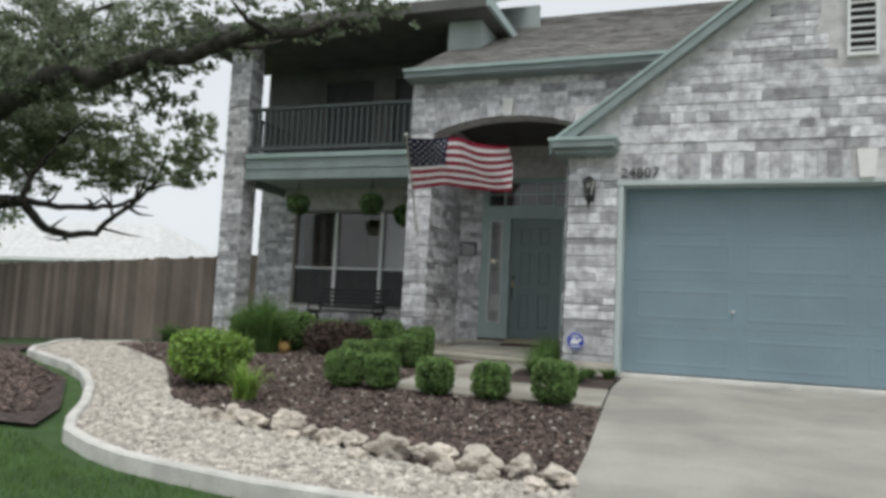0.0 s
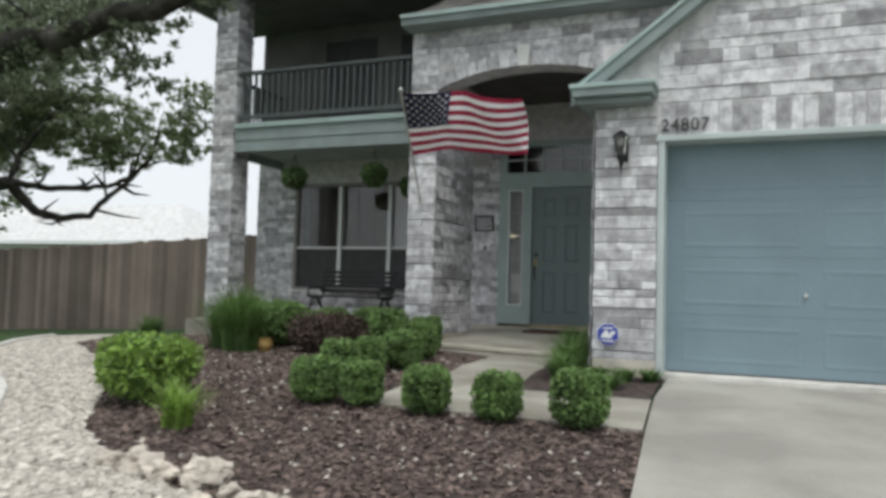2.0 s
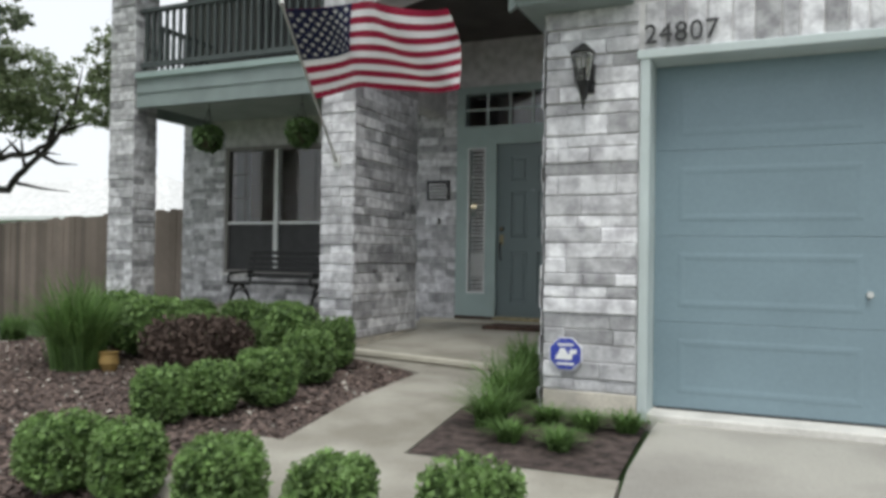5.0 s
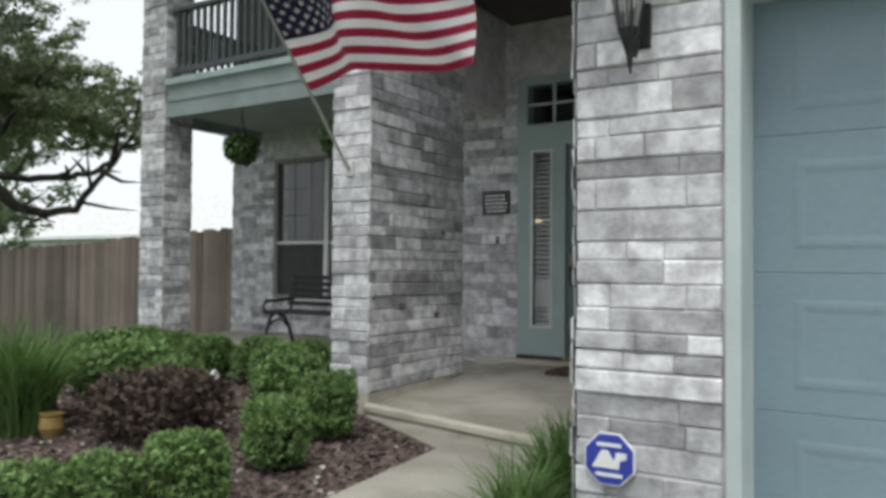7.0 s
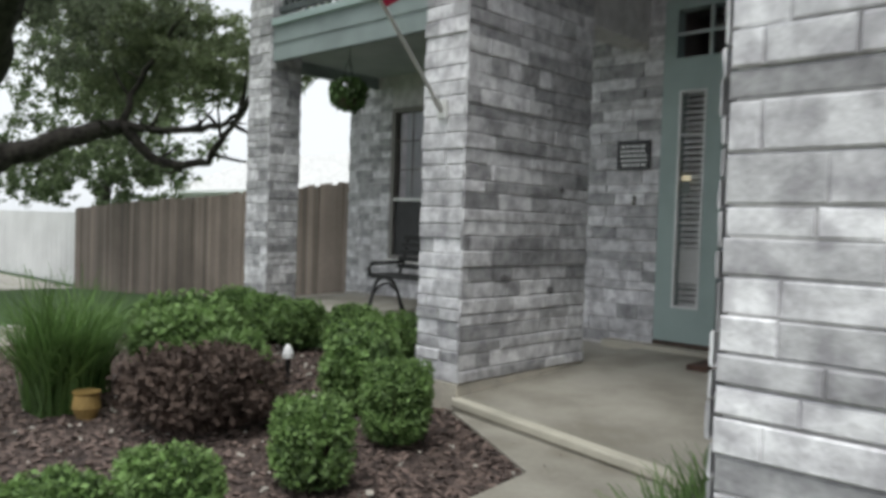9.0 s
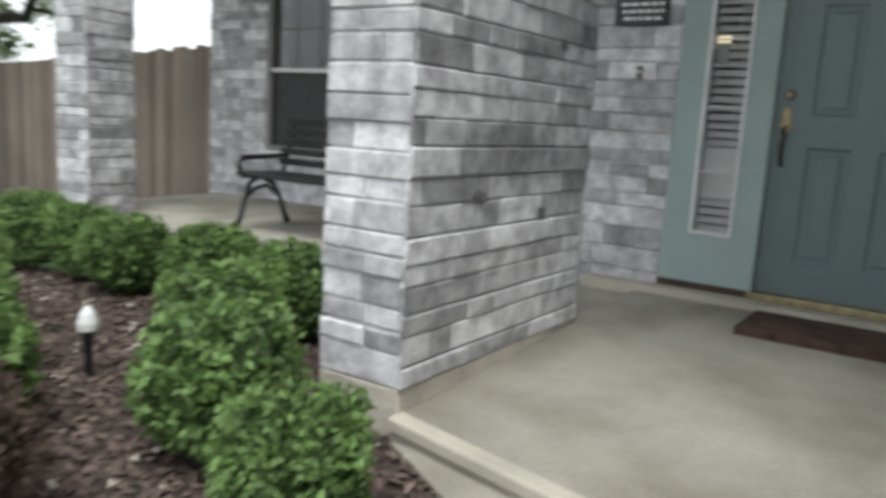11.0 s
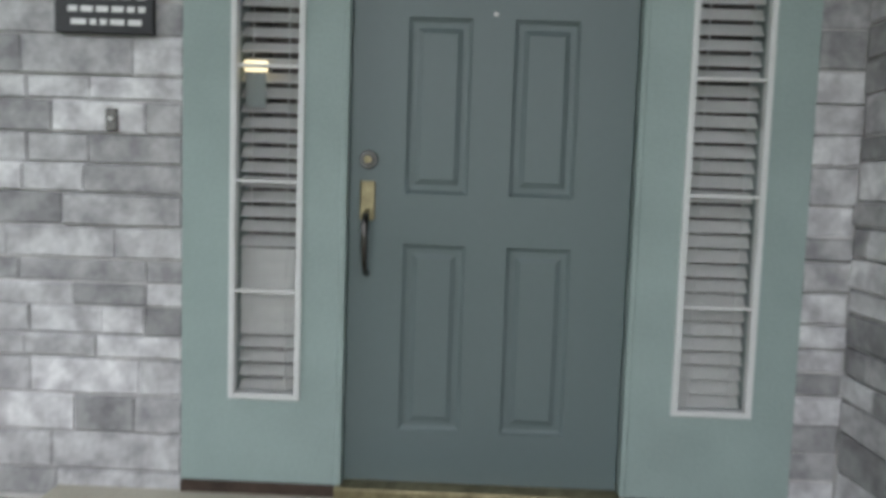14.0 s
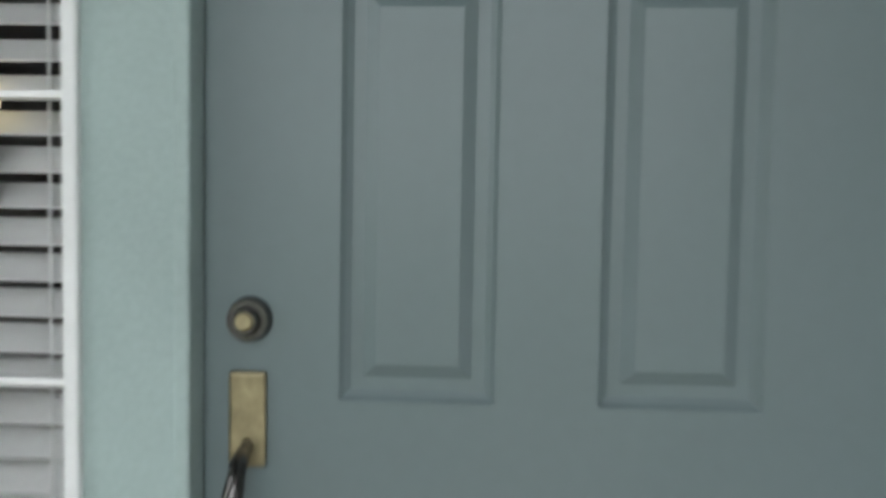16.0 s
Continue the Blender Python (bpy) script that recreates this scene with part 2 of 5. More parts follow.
def stone_mesh(length, height):
    key = (round(length, 2), round(height, 2))
    if key not in stone_meshes:
        w, h, d = key[0] / 2, key[1] / 2, 0.009
        j = random.Random(str(key))
        bm = bmesh.new()
        e = 0.006
        back = [bm.verts.new(p) for p in ((-w, 0, -h), (w, 0, -h), (w, 0, h), (-w, 0, h))]
        mid = [bm.verts.new((x + j.uniform(-.002, .002), -d + 0.004, z + j.uniform(-.003, .003))) for x, z in ((-w, -h), (w, -h), (w, h), (-w, h))]
        top = [bm.verts.new((x * (1 - e / w), -d - j.uniform(-.002, .006), z * (1 - e / h))) for x, z in ((-w, -h), (w, -h), (w, h), (-w, h))]
        for a, b in ((back, mid), (mid, top)):
            for i in range(4):
                bm.faces.new((a[i], a[(i + 1) % 4], b[(i + 1) % 4], b[i]))
        bm.faces.new(top)
        stone_meshes[key] = mesh("stone", bm, STONE)
    return stone_meshes[key]


def stones(parent, corner, turn, width, z0, z1, keep=None, parts=True):
    """Courses of stone on a wall face: corner is its lower left seen from outside, turn its yaw (0 faces -y).
    keep(u, z) says whether a piece may stand there."""
    m = pose(*corner, 0, 0, turn)
    joined = [] if not parts else None
    z, row = z0, 0
    while z < z1 - 0.03:
        h = min(PITCH * rng.choice((0.8, 0.95, 1.0, 1.1, 1.3)), z1 - z)
        if z1 - z - h < 0.05:
            h = z1 - z
        proud = rng.choice((0.0, 0.0, 0.003, -0.004, -0.009))
        u = 0.0
        while u < width - 0.01:
            left = width - u
            length = rng.choice((0.14, 0.2, 0.24, 0.3, 0.36, 0.42)) * (0.6 if u == 0 and row % 2 else 1)
            if left - length < 0.12:
                length = left if left < 0.5 else left / 2
            cu, cz = u + length / 2, z + h / 2
            if keep is None or keep(cu, cz, length / 2):
                at = m @ pose(cu, proud + rng.uniform(-.004, .003), cz - corner[2], rng.uniform(-.5, .5), 0, 0)
                me = stone_mesh(length - 0.0025, h - JOINT)
                if parts:
                    ob = new("stone", me)
                    ob.parent = parent
                    ob.matrix_basis = at
                else:
                    joined.append((me, at))
            u += length
        z += h
        row += 1
    if not parts:
        verts, faces = [], []
        for me, at in joined:
            k = len(verts)
            verts += [at @ v.co for v in me.vertices]
            faces += [[k + i for i in p.vertices] for p in me.polygons]
        me = bpy.data.meshes.new("stones")
        me.from_pydata(verts, [], faces)
        me.materials.append(STONE_FAR)
        ob = new("stones", me)
        ob.parent = parent
        tagged(ob, kind="stuff")


def wall(name, bm, label, mat=MORTAR):
    return tagged(part(name, bm, mat), label, "wall", kind="structure")


# ---- ground ----
def patch(name, outline, lift, mat, label, category, thick=0.0):
    """A flat-lying area that follows the yard's slopes."""
    bm = bmesh.new()
    bm.faces.new([bm.verts.new((x, y, 0)) for x, y in outline])
    for co, no in (((0, -4.35, 0), (0, 1, 0)), ((-4, 0, 0), (1, 0, 0)), ((0, -24, 0), (0, 1, 0)), ((-16, 0, 0), (1, 0, 0))):
        bmesh.ops.bisect_plane(bm, geom=bm.verts[:] + bm.edges[:] + bm.faces[:], plane_co=co, plane_no=no)
    for v in bm.verts:
        v.co.z = ground(v.co.x, v.co.y) + lift
    bmesh.ops.recalc_face_normals(bm, faces=bm.faces)
    for f in bm.faces:
        if f.normal.z < 0:
            f.normal_flip()
    if thick:
        got = bmesh.ops.extrude_face_region(bm, geom=bm.faces[:])
        for v in got["geom"]:
            if isinstance(v, bmesh.types.BMVert):
                v.co.z -= thick
        bmesh.ops.recalc_face_normals(bm, faces=bm.faces)
    return tagged(part(name, bm, mat), label, category, kind="structure")


patch("ground", [(-700, -700), (700, -700), (700, 700), (-700, 700)], -0.06, GRASSY, "mown green lawn sloping down to the street", "lawn")
DRIVE = [(2.54, -3.9), (7.6, -3.9), (7.6, -30), (3.9, -30), (2.92, -9.8), (2.80, -8.0), (2.63, -6.2), (2.54, -5.1)]
patch("driveway", DRIVE, 0.0, CONCRETE, "pale stained concrete driveway up to the garage", "driveway", 0.1)
BED = [(-5.0, -2.0), (-1.0, -1.0), (0.62, -2.45), (0.66, -5.25), (0.5, -5.3), (0.5, -6.2), (2.62, -6.25), (2.9, -8.95), (1.7, -8.75), (0.8, -8.4), (0.24, -8.3), (-0.81, -7.62), (-2.35, -5.88), (-4.46, -4.43), (-5.6, -2.6)]
patch("flower_bed", BED, -0.02, MULCH, "dark brown mulch bed in front of the porch", "flower bed")
CURB = [(3.0, -9.62), (2.4, -9.6), (1.79, -9.58), (1.36, -9.57), (0.75, -9.48), (0.35, -9.4), (0.0, -9.27), (-0.45, -9.03), (-0.75, -8.72), (-1.15, -8.2), (-1.75, -7.55), (-2.4, -6.97), (-3.1, -6.5), (-3.9, -6.1), (-4.5, -5.75), (-4.95, -5.3), (-5.15, -4.9), (-5.5, -4.4), (-6.5, -3.0)]
GRAVEL_AREA = CURB + [(-6.1, -2.3), (-5.6, -2.6), (-4.46, -4.43), (-2.35, -5.88), (-0.81, -7.62), (0.24, -8.3), (0.8, -8.4), (1.7, -8.75), (2.9, -8.95)]
patch("gravel_path", GRAVEL_AREA, -0.015, GRAVEL, "curving path of pale crushed limestone gravel", "gravel path")
patch("mulch_island", [(-0.95, -8.85), (-1.3, -8.3), (-2.5, -7.1), (-4.0, -6.25), (-5.2, -5.3), (-5.6, -4.6), (-8.5, -3.8), (-9.5, -6.0), (-5.5, -8.3), (-2.2, -8.95)], -0.02, MULCH, "dark mulch bed beyond the kerb", "flower bed")
patch("entry_walk", [(-0.6, -2.415), (0.44, -3.02), (0.68, -5.3), (0.5, -5.3), (0.52, -6.22), (2.615, -6.26), (2.535, -5.27), (1.42, -5.27), (1.2, -2.415)], 0.004, PORCH, "plain concrete walk from driveway to porch", "walkway", 0.12)
patch("pillar_bed", [(1.22, -2.6), (1.43, -5.25), (2.52, -5.25), (2.5, -4.1), (1.8, -4.1), (1.8, -2.6)], 0.0, MULCH, "small grassy bed at the foot of the stone pillar", "flower bed")

bm = bmesh.new()
prof = [(-0.04, -0.1), (-0.04, 0.03), (-0.025, 0.045), (0.025, 0.045), (0.04, 0.03), (0.04, -0.1)]
rings = []
for i, (x, y) in enumerate(CURB):
    a, b = Vector(CURB[max(i - 1, 0)]), Vector(CURB[min(i + 1, len(CURB) - 1)])
    n = Vector((-(b - a).y, (b - a).x)).normalized()
    rings.append([bm.verts.new((x + n.x * p, y + n.y * p, ground(x, y) + q)) for p, q in prof])
for a, b in zip(rings, rings[1:]):
    for k in range(len(prof)):
        bm.faces.new((a[k], a[(k + 1) % 6], b[(k + 1) % 6], b[k]))
bm.faces.new(rings[0]), bm.faces.new(rings[-1][::-1])
bmesh.ops.recalc_face_normals(bm, faces=bm.faces)
tagged(part("garden_kerb", bm, KERB), "low pale concrete kerb edging the gravel path", "kerb", kind="structure")

# porch slabs; the entry slab's front edge runs aslant
bm = bmesh.new()
for x0, x1, y0, y1, skew in ((-0.62, 1.82, -2.395, 0.0, 0.19), (-5.75, -0.6, -1.0, 1.2, 0.0)):
    got = box(bm, x0, y0, -0.45, x1, y1, 0)
    for v in got:
        if v.co.y < y0 + 0.05:
            v.co.y -= skew * (v.co.x - x0)
        if v.co.z > -0.2:
            v.co.z += floor_z(v.co.y) + (0 if x0 > -1 else -0.003)
tagged(part("porch_floor", bm, PORCH), "tan concrete porch slab with a slanting front edge", "porch floor", kind="structure")
# Paler than the slab: the lip's front light is in its colour.
tagged(part("door_step_lip", boxes((-0.95, -0.135, -0.1, 1.6, 0.03, -0.02), bevel=0.008), LIP), "low cream concrete lip under the front door", "step", kind="structure")

# Strip added in the paler cream so the step edge stands out.
bm = bmesh.new()
for v in box(bm, -0.625, -2.408, -0.045, 1.815, -2.33, 0.006, bevel=0.01):
    v.co.y -= 0.19 * (v.co.x + 0.62)
    v.co.z += floor_z(v.co.y)
tagged(part("porch_nosing", bm, LIP), "paler cream nosing added along the porch step edge", "step", kind="structure")

# ---- house walls ----
back = wall("wall_entry", boxes((-1.6, 0.016, -0.3, -0.53, 0.3, 3.6), (1.455, 0.016, -0.3, 1.84, 0.3, 3.6), (-0.53, 0.016, 2.85, 1.455, 0.3, 3.6)), "grey limestone wall round the front door")
stones(back, (-1.25, 0.016, -0.06), 0, 0.72, -0.06, 3.3)
stones(back, (1.455, 0.016, -0.06), 0, 0.15, -0.06, 3.3)
pier = wall("wall_pier", boxes((-0.974, -2.354, -0.4, -0.626, -0.956, 3.96)), "thick limestone pier beside the entry")
stones(pier, (-0.99, -2.354, -0.08), 0, 0.38, -0.08, 3.9)
stones(pier, (-0.626, -2.37, -0.08), 90, 1.43, -0.08, 3.3)
part("footing", boxes((-0.988, -2.366, -0.45, -0.614, -0.95, -0.082), bevel=0.006), FOOTING, pier, "smooth tan mortar footing")
stones(pier, (-0.626, -0.956, -0.1), 180, 0.34, -0.1, 3.3, parts=False)
for k, (y, z, w, h) in enumerate([(-1.93, 0.58, 0.10, 0.045), (-1.40, 0.48, 0.09, 0.05), (-1.5, 1.75, 0.07, 0.04), (-1.3, 1.2, 0.06, 0.04)]):
    bm = bmesh.new()
    bmesh.ops.create_icosphere(bm, subdivisions=2, radius=1)
    for v in bm.verts:
        d = v.co.normalized()
        q = 0.8 + 0.5 * noise.noise(d * 1.7 + Vector((k * 2.3, 0, 0)))
        v.co = Vector((d.x * 0.006 * q - 0.608, d.y * w * 0.6 * q + y, d.z * h * 0.6 * q + z))
    part("weathered_spot", bm, WEATHERED, pier, "dark weathered spot in the stone")
lintel = wall("wall_passage_lintel", boxes((-0.93, -0.99, 2.5, -0.67, 0.05, 3.6)), "limestone lintel over the porch passage")

# arch wall: the arch is centred between pier and garage wall
AX = 0.545


def arch_top(x):
    k = 1 - ((x - AX) / 1.42) ** 2
    return 2.78 + 0.54 * math.sqrt(max(k, 0.0))


bm = bmesh.new()
edge = [(-0.62 + i * 2.45 / 24, arch_top(-0.62 + i * 2.45 / 24)) for i in range(25)]
prism(bm, [(-0.62, 3.96), *edge, (1.83, 2.6), (3.3, 2.6), (3.3, 3.96)], -2.354, -2.02)
arch = wall("wall_arch", bm, "limestone wall with a broad arch over the entry")
stones(arch, (-0.61, -2.354, 2.8), 0, 3.8, 2.8, 3.9, keep=lambda u, z, h: z > max(arch_top(-0.61 + u - h), arch_top(-0.61 + u + h), arch_top(-0.61 + u)) + 0.16)
n = 17
for i in range(n):
    a0, a1 = -0.62 + 2.4 * i / n, -0.62 + 2.4 * (i + 1) / n
    if i == n // 2:
        continue
    p, q = (a0 + 0.006, arch_top(a0)), (a1 - 0.006, arch_top(a1))
    t = Vector((q[0] - p[0], q[1] - p[1])).normalized()
    up = Vector((-t.y, t.x)) * 0.17
    one = bmesh.new()
    prism(one, [p, q, (q[0] + up.x, q[1] + up.y), (p[0] + up.x, p[1] + up.y)], -2.375, -2.3)
    part("arch_stone", one, STONE, arch)
bm = bmesh.new()
prism(bm, [(AX - 0.06, arch_top(AX) - 0.01), (AX + 0.06, arch_top(AX) - 0.01), (AX + 0.09, arch_top(AX) + 0.26), (AX - 0.09, arch_top(AX) + 0.26)], -2.41, -2.3)
part("keystone", bm, KEYSTONE, arch, "white wedge keystone")

# garage: front wall at y = -4.15, gable above
gar = wall("wall_garage_front", boxes((1.846, -4.134, -0.5, 2.42, -3.8, 2.5), (7.4, -4.134, -0.5, 8.1, -3.8, 2.5), (2.42, -4.134, 1.97, 7.4, -3.8, 2.5)), "pale limestone garage front")
bm = bmesh.new()
prism(bm, [(1.75, 2.5), (8.15, 2.5), (4.95, 4.74)], -4.134, -3.8)
part("gable", bm, MORTAR, gar)
stones(gar, (1.83, -4.134, -0.1), 0, 0.58, -0.1, 2.28)


def on_gable(u, z, h):
    return z < 2.42 + 0.7 * (u - h + 0.65) - 0.02 and z < 2.42 + 0.7 * (5.79 - u - h) and not (abs(u + 2.41 - 4.95) < 0.3 + h * 0.7 and 3.2 < z < 4.2)


stones(gar, (2.41, -4.134, 2.29), 0, 5.0, 2.29, 3.45, keep=on_gable)
stones(gar, (2.41, -4.134, 3.45), 0, 5.0, 3.45, 4.7, keep=on_gable, parts=False)
part("footing", boxes((1.832, -4.148, -0.55, 2.418, -3.7, -0.102), bevel=0.006), FOOTING, gar, "smooth tan mortar footing")
# upright stones over the garage door
x = 2.44
while x < 7.38:
    w = rng.choice((0.10, 0.12, 0.14))
    one = stone_mesh(w - 0.008, 0.30)
    if abs(x - 4.95) > 0.15:
        ob = new("soldier_stone", one)
        ob.parent = gar
        ob.matrix_basis = pose(x + w / 2, -4.134, 2.13)
    x += w
bm = bmesh.new()
prism(bm, [(4.95 - 0.07, 1.98), (4.95 + 0.07, 1.98), (5.05, 2.28), (4.85, 2.28)], -4.2, -4.08)
part("keystone", bm, KEYSTONE, gar, "white wedge keystone")
side = wall("wall_garage_side", boxes((1.815, -3.8, -0.4, 2.1, -2.354, 3.0), (1.615, -2.354, -0.4, 2.1, 0.016, 3.6), (1.84, 0.016, -0.4, 2.1, 0.5, 3.6)), "limestone side wall of the garage along the entry")
stones(side, (1.615, 0.0, -0.06), -90, 2.34, -0.25, 1.9)
stones(side, (1.615, 0.0, 1.9), -90, 2.34, 1.9, 3.3, parts=False)
stones(side, (1.60, -2.354, -0.25), 0, 0.215, -0.25, 2.8)
stones(side, (1.815, -2.36, -0.25), -90, 1.76, -0.25, 1.6)
stones(side, (1.815, -2.36, 1.6), -90, 1.76, 1.6, 2.4, parts=False)
tagged(part("wall_garage_inside", boxes((2.1, 0.5, -0.3, 8.0, 0.7, 4.0), (7.9, -3.8, -0.3, 8.1, 0.7, 3.0)), SIDING), "plain closing walls of the garage", "wall", kind="structure")

# house body behind the porches, both storeys
body = wall("wall_porch_back", boxes((-5.95, 1.15, -0.3, -5.05, 1.4, 3.0), (-2.0, 1.15, -0.3, -0.93, 1.4, 3.0), (-5.05, 1.15, -0.3, -2.0, 1.4, 0.45), (-5.05, 1.15, 2.45, -2.0, 1.4, 3.0)), "limestone wall with a wide window behind the porch")
stones(body, (-5.95, 1.15, -0.15), 0, 0.86, -0.15, 2.75)
stones(body, (-5.1, 1.15, -0.15), 0, 3.1, -0.15, 0.42)
tagged(part("wall_house_side", boxes((-5.95, 1.4, -0.5, -5.7, 9, 5.7), (-1.25, 0.3, -0.3, -0.93, 1.15, 3.3), (-5.7, 8.8, -0.3, 8, 9, 6)), SIDING), "plain side walls of the house", "wall", kind="structure")
# The shade behind the balcony is carried by the wall's dark colour.
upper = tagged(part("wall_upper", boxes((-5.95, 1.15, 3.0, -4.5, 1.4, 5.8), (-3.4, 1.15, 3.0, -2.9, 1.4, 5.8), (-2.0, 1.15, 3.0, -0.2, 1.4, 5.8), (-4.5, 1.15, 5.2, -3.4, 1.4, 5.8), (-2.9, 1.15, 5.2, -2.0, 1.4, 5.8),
                          (-1.15, -0.6, 3.3, -1.06, 1.15, 5.48)), UPPER), "upper wall behind the balcony, its shade painted dark grey-brown", "wall", kind="structure")
# Plain dark panels: the shadow on these openings is their colour.
tagged(part("balcony_door", boxes((-4.5, 1.2, 3.0, -3.4, 1.26, 5.2)), SCREEN), "balcony door with its shadow painted near-black", "door", kind="structure")
tagged(part("balcony_window", boxes((-2.9, 1.2, 3.0, -2.0, 1.26, 5.2)), SCREEN), "upper window with its shadow painted near-black", "window", kind="structure")

column = wall("wall_column", boxes((-5.524, -0.784, -0.4, -5.09, -0.36, 5.7)), "square limestone corner column of the porch")
stones(column, (-5.54, -0.784, -0.15), 0, 0.466, -0.15, 5.6)
stones(column, (-5.09, -0.8, -0.13), 90, 0.44, -0.13, 5.6)
stones(column, (-5.524, -0.36, -0.13), -90, 0.43, -0.13, 5.6, parts=False)


# ---- front door with sidelights ----
unit = tagged(new("door_1"), "dark slate panelled front door with two sidelights in a sage frame", "front door", kind="structure")
bm = boxes((-0.53, 0.0, 0.0, -0.36, 0.16, 2.2), (-0.155, 0.0, 0.0, -0.02, 0.16, 2.2), (-0.36, 0.0, 0.0, -0.155, 0.16, 0.315), (-0.36, 0.0, 2.075, -0.155, 0.16, 2.2),
           (0.93, 0.0, 0.0, 1.077, 0.16, 2.2), (1.303, 0.0, 0.0, 1.455, 0.16, 2.2), (1.077, 0.0, 0.0, 1.303, 0.16, 0.315), (1.077, 0.0, 2.075, 1.303, 0.16, 2.2),
           (-0.02, 0.0, 2.13, 0.93, 0.16, 2.2))
part("door_frame", bm, TRIM, unit, "sage green painted frame")
part("frame_edge", boxes((-0.021, -0.006, 0.0, 0.0, 0.05, 2.14), (0.912, -0.006, 0.0, 0.931, 0.05, 2.14), bevel=0.004), TRIM, unit)
part("threshold", boxes((-0.02, -0.03, -0.02, 0.93, 0.14, 0.022), bevel=0.006), BRASS, unit, "worn brass threshold")
# Dark brown strip along the foot of the frame.
part("frame_foot", boxes((-0.53, -0.008, -0.02, -0.02, 0.1, 0.02), (0.93, -0.008, -0.02, 1.455, 0.1, 0.02)), TWIG, unit, "dark brown bottom rail")
bm = bmesh.new()
PANELS = [(0.18, 0.985, 0.384, 1.545), (0.517, 0.985, 0.726, 1.545), (0.18, 0.2, 0.384, 0.82), (0.517, 0.2, 0.726, 0.82), (0.18, 1.68, 0.384, 1.97), (0.517, 1.68, 0.726, 1.97)]
xs, zs = sorted({0.002, 0.908, *[p[i] for p in PANELS for i in (0, 2)]}), sorted({0.024, 2.128, *[p[i] for p in PANELS for i in (1, 3)]})
for x0, x1 in zip(xs, xs[1:]):
    for z0, z1 in zip(zs, zs[1:]):
        if not any(p[0] <= x0 and x1 <= p[2] and p[1] <= z0 and z1 <= p[3] for p in PANELS):
            box(bm, x0, 0.045, z0, x1, 0.09, z1)
bmesh.ops.remove_doubles(bm, verts=bm.verts, dist=0.0005)
slab = part("door_leaf", bm, DOOR, unit, "dark slate green six-panel leaf")
for p in PANELS:
    bm = bmesh.new()
    rings = []
    for inset, y in ((-0.001, 0.045), (0.006, 0.053), (0.014, 0.058), (0.03, 0.058), (0.048, 0.049)):
        rings.append([bm.verts.new(v) for v in ((p[0] + inset, y, p[1] + inset), (p[2] - inset, y, p[1] + inset), (p[2] - inset, y, p[3] - inset), (p[0] + inset, y, p[3] - inset))])
    for a, b in zip(rings, rings[1:]):
        for k in range(4):
            bm.faces.new((a[k], a[(k + 1) % 4], b[(k + 1) % 4], b[k]))
    bm.faces.new(rings[-1])
    part("door_panel", bm, DOOR, slab)


def disc(bm, x, y, z, r, depth, sides=24, bevel=0.004):
    got = bmesh.ops.create_cone(bm, cap_ends=True, segments=sides, radius1=r, radius2=r - bevel, depth=depth)["verts"]
    bmesh.ops.transform(bm, matrix=pose(x, y - depth / 2, z, 90), verts=got)
    return bm


part("deadbolt", disc(disc(bmesh.new(), 0.062, 0.046, 1.09, 0.031, 0.016), 0.062, 0.032, 1.09, 0.02, 0.014), STEEL, slab, "round bronze deadbolt")
part("lock_cylinder", disc(bmesh.new(), 0.062, 0.0195, 1.09, 0.014, 0.006), BRASS, slab, "brass lock cylinder")
part("handle_plate", boxes((0.036, 0.034, 0.895, 0.086, 0.046, 1.022), bevel=0.005), BRASS, slab, "worn brass handle plate")
bm = bmesh.new()
tube(bm, [(0.062, 0.036, 0.925), (0.062, -0.005, 0.91), (0.062, -0.025, 0.88), (0.062, -0.028, 0.83), (0.062, -0.02, 0.77), (0.062, 0.005, 0.73), (0.062, 0.046, 0.72)], [0.009, 0.012, 0.014, 0.012, 0.010, 0.009, 0.012])
smooth(part("handle_grip", bm, STEEL, slab, "dark bronze handle grip"))
part("peephole", disc(bmesh.new(), 0.455, 0.046, 1.56, 0.008, 0.004, 12, 0.001), SIGN_WHITE, slab, "small brass peephole")
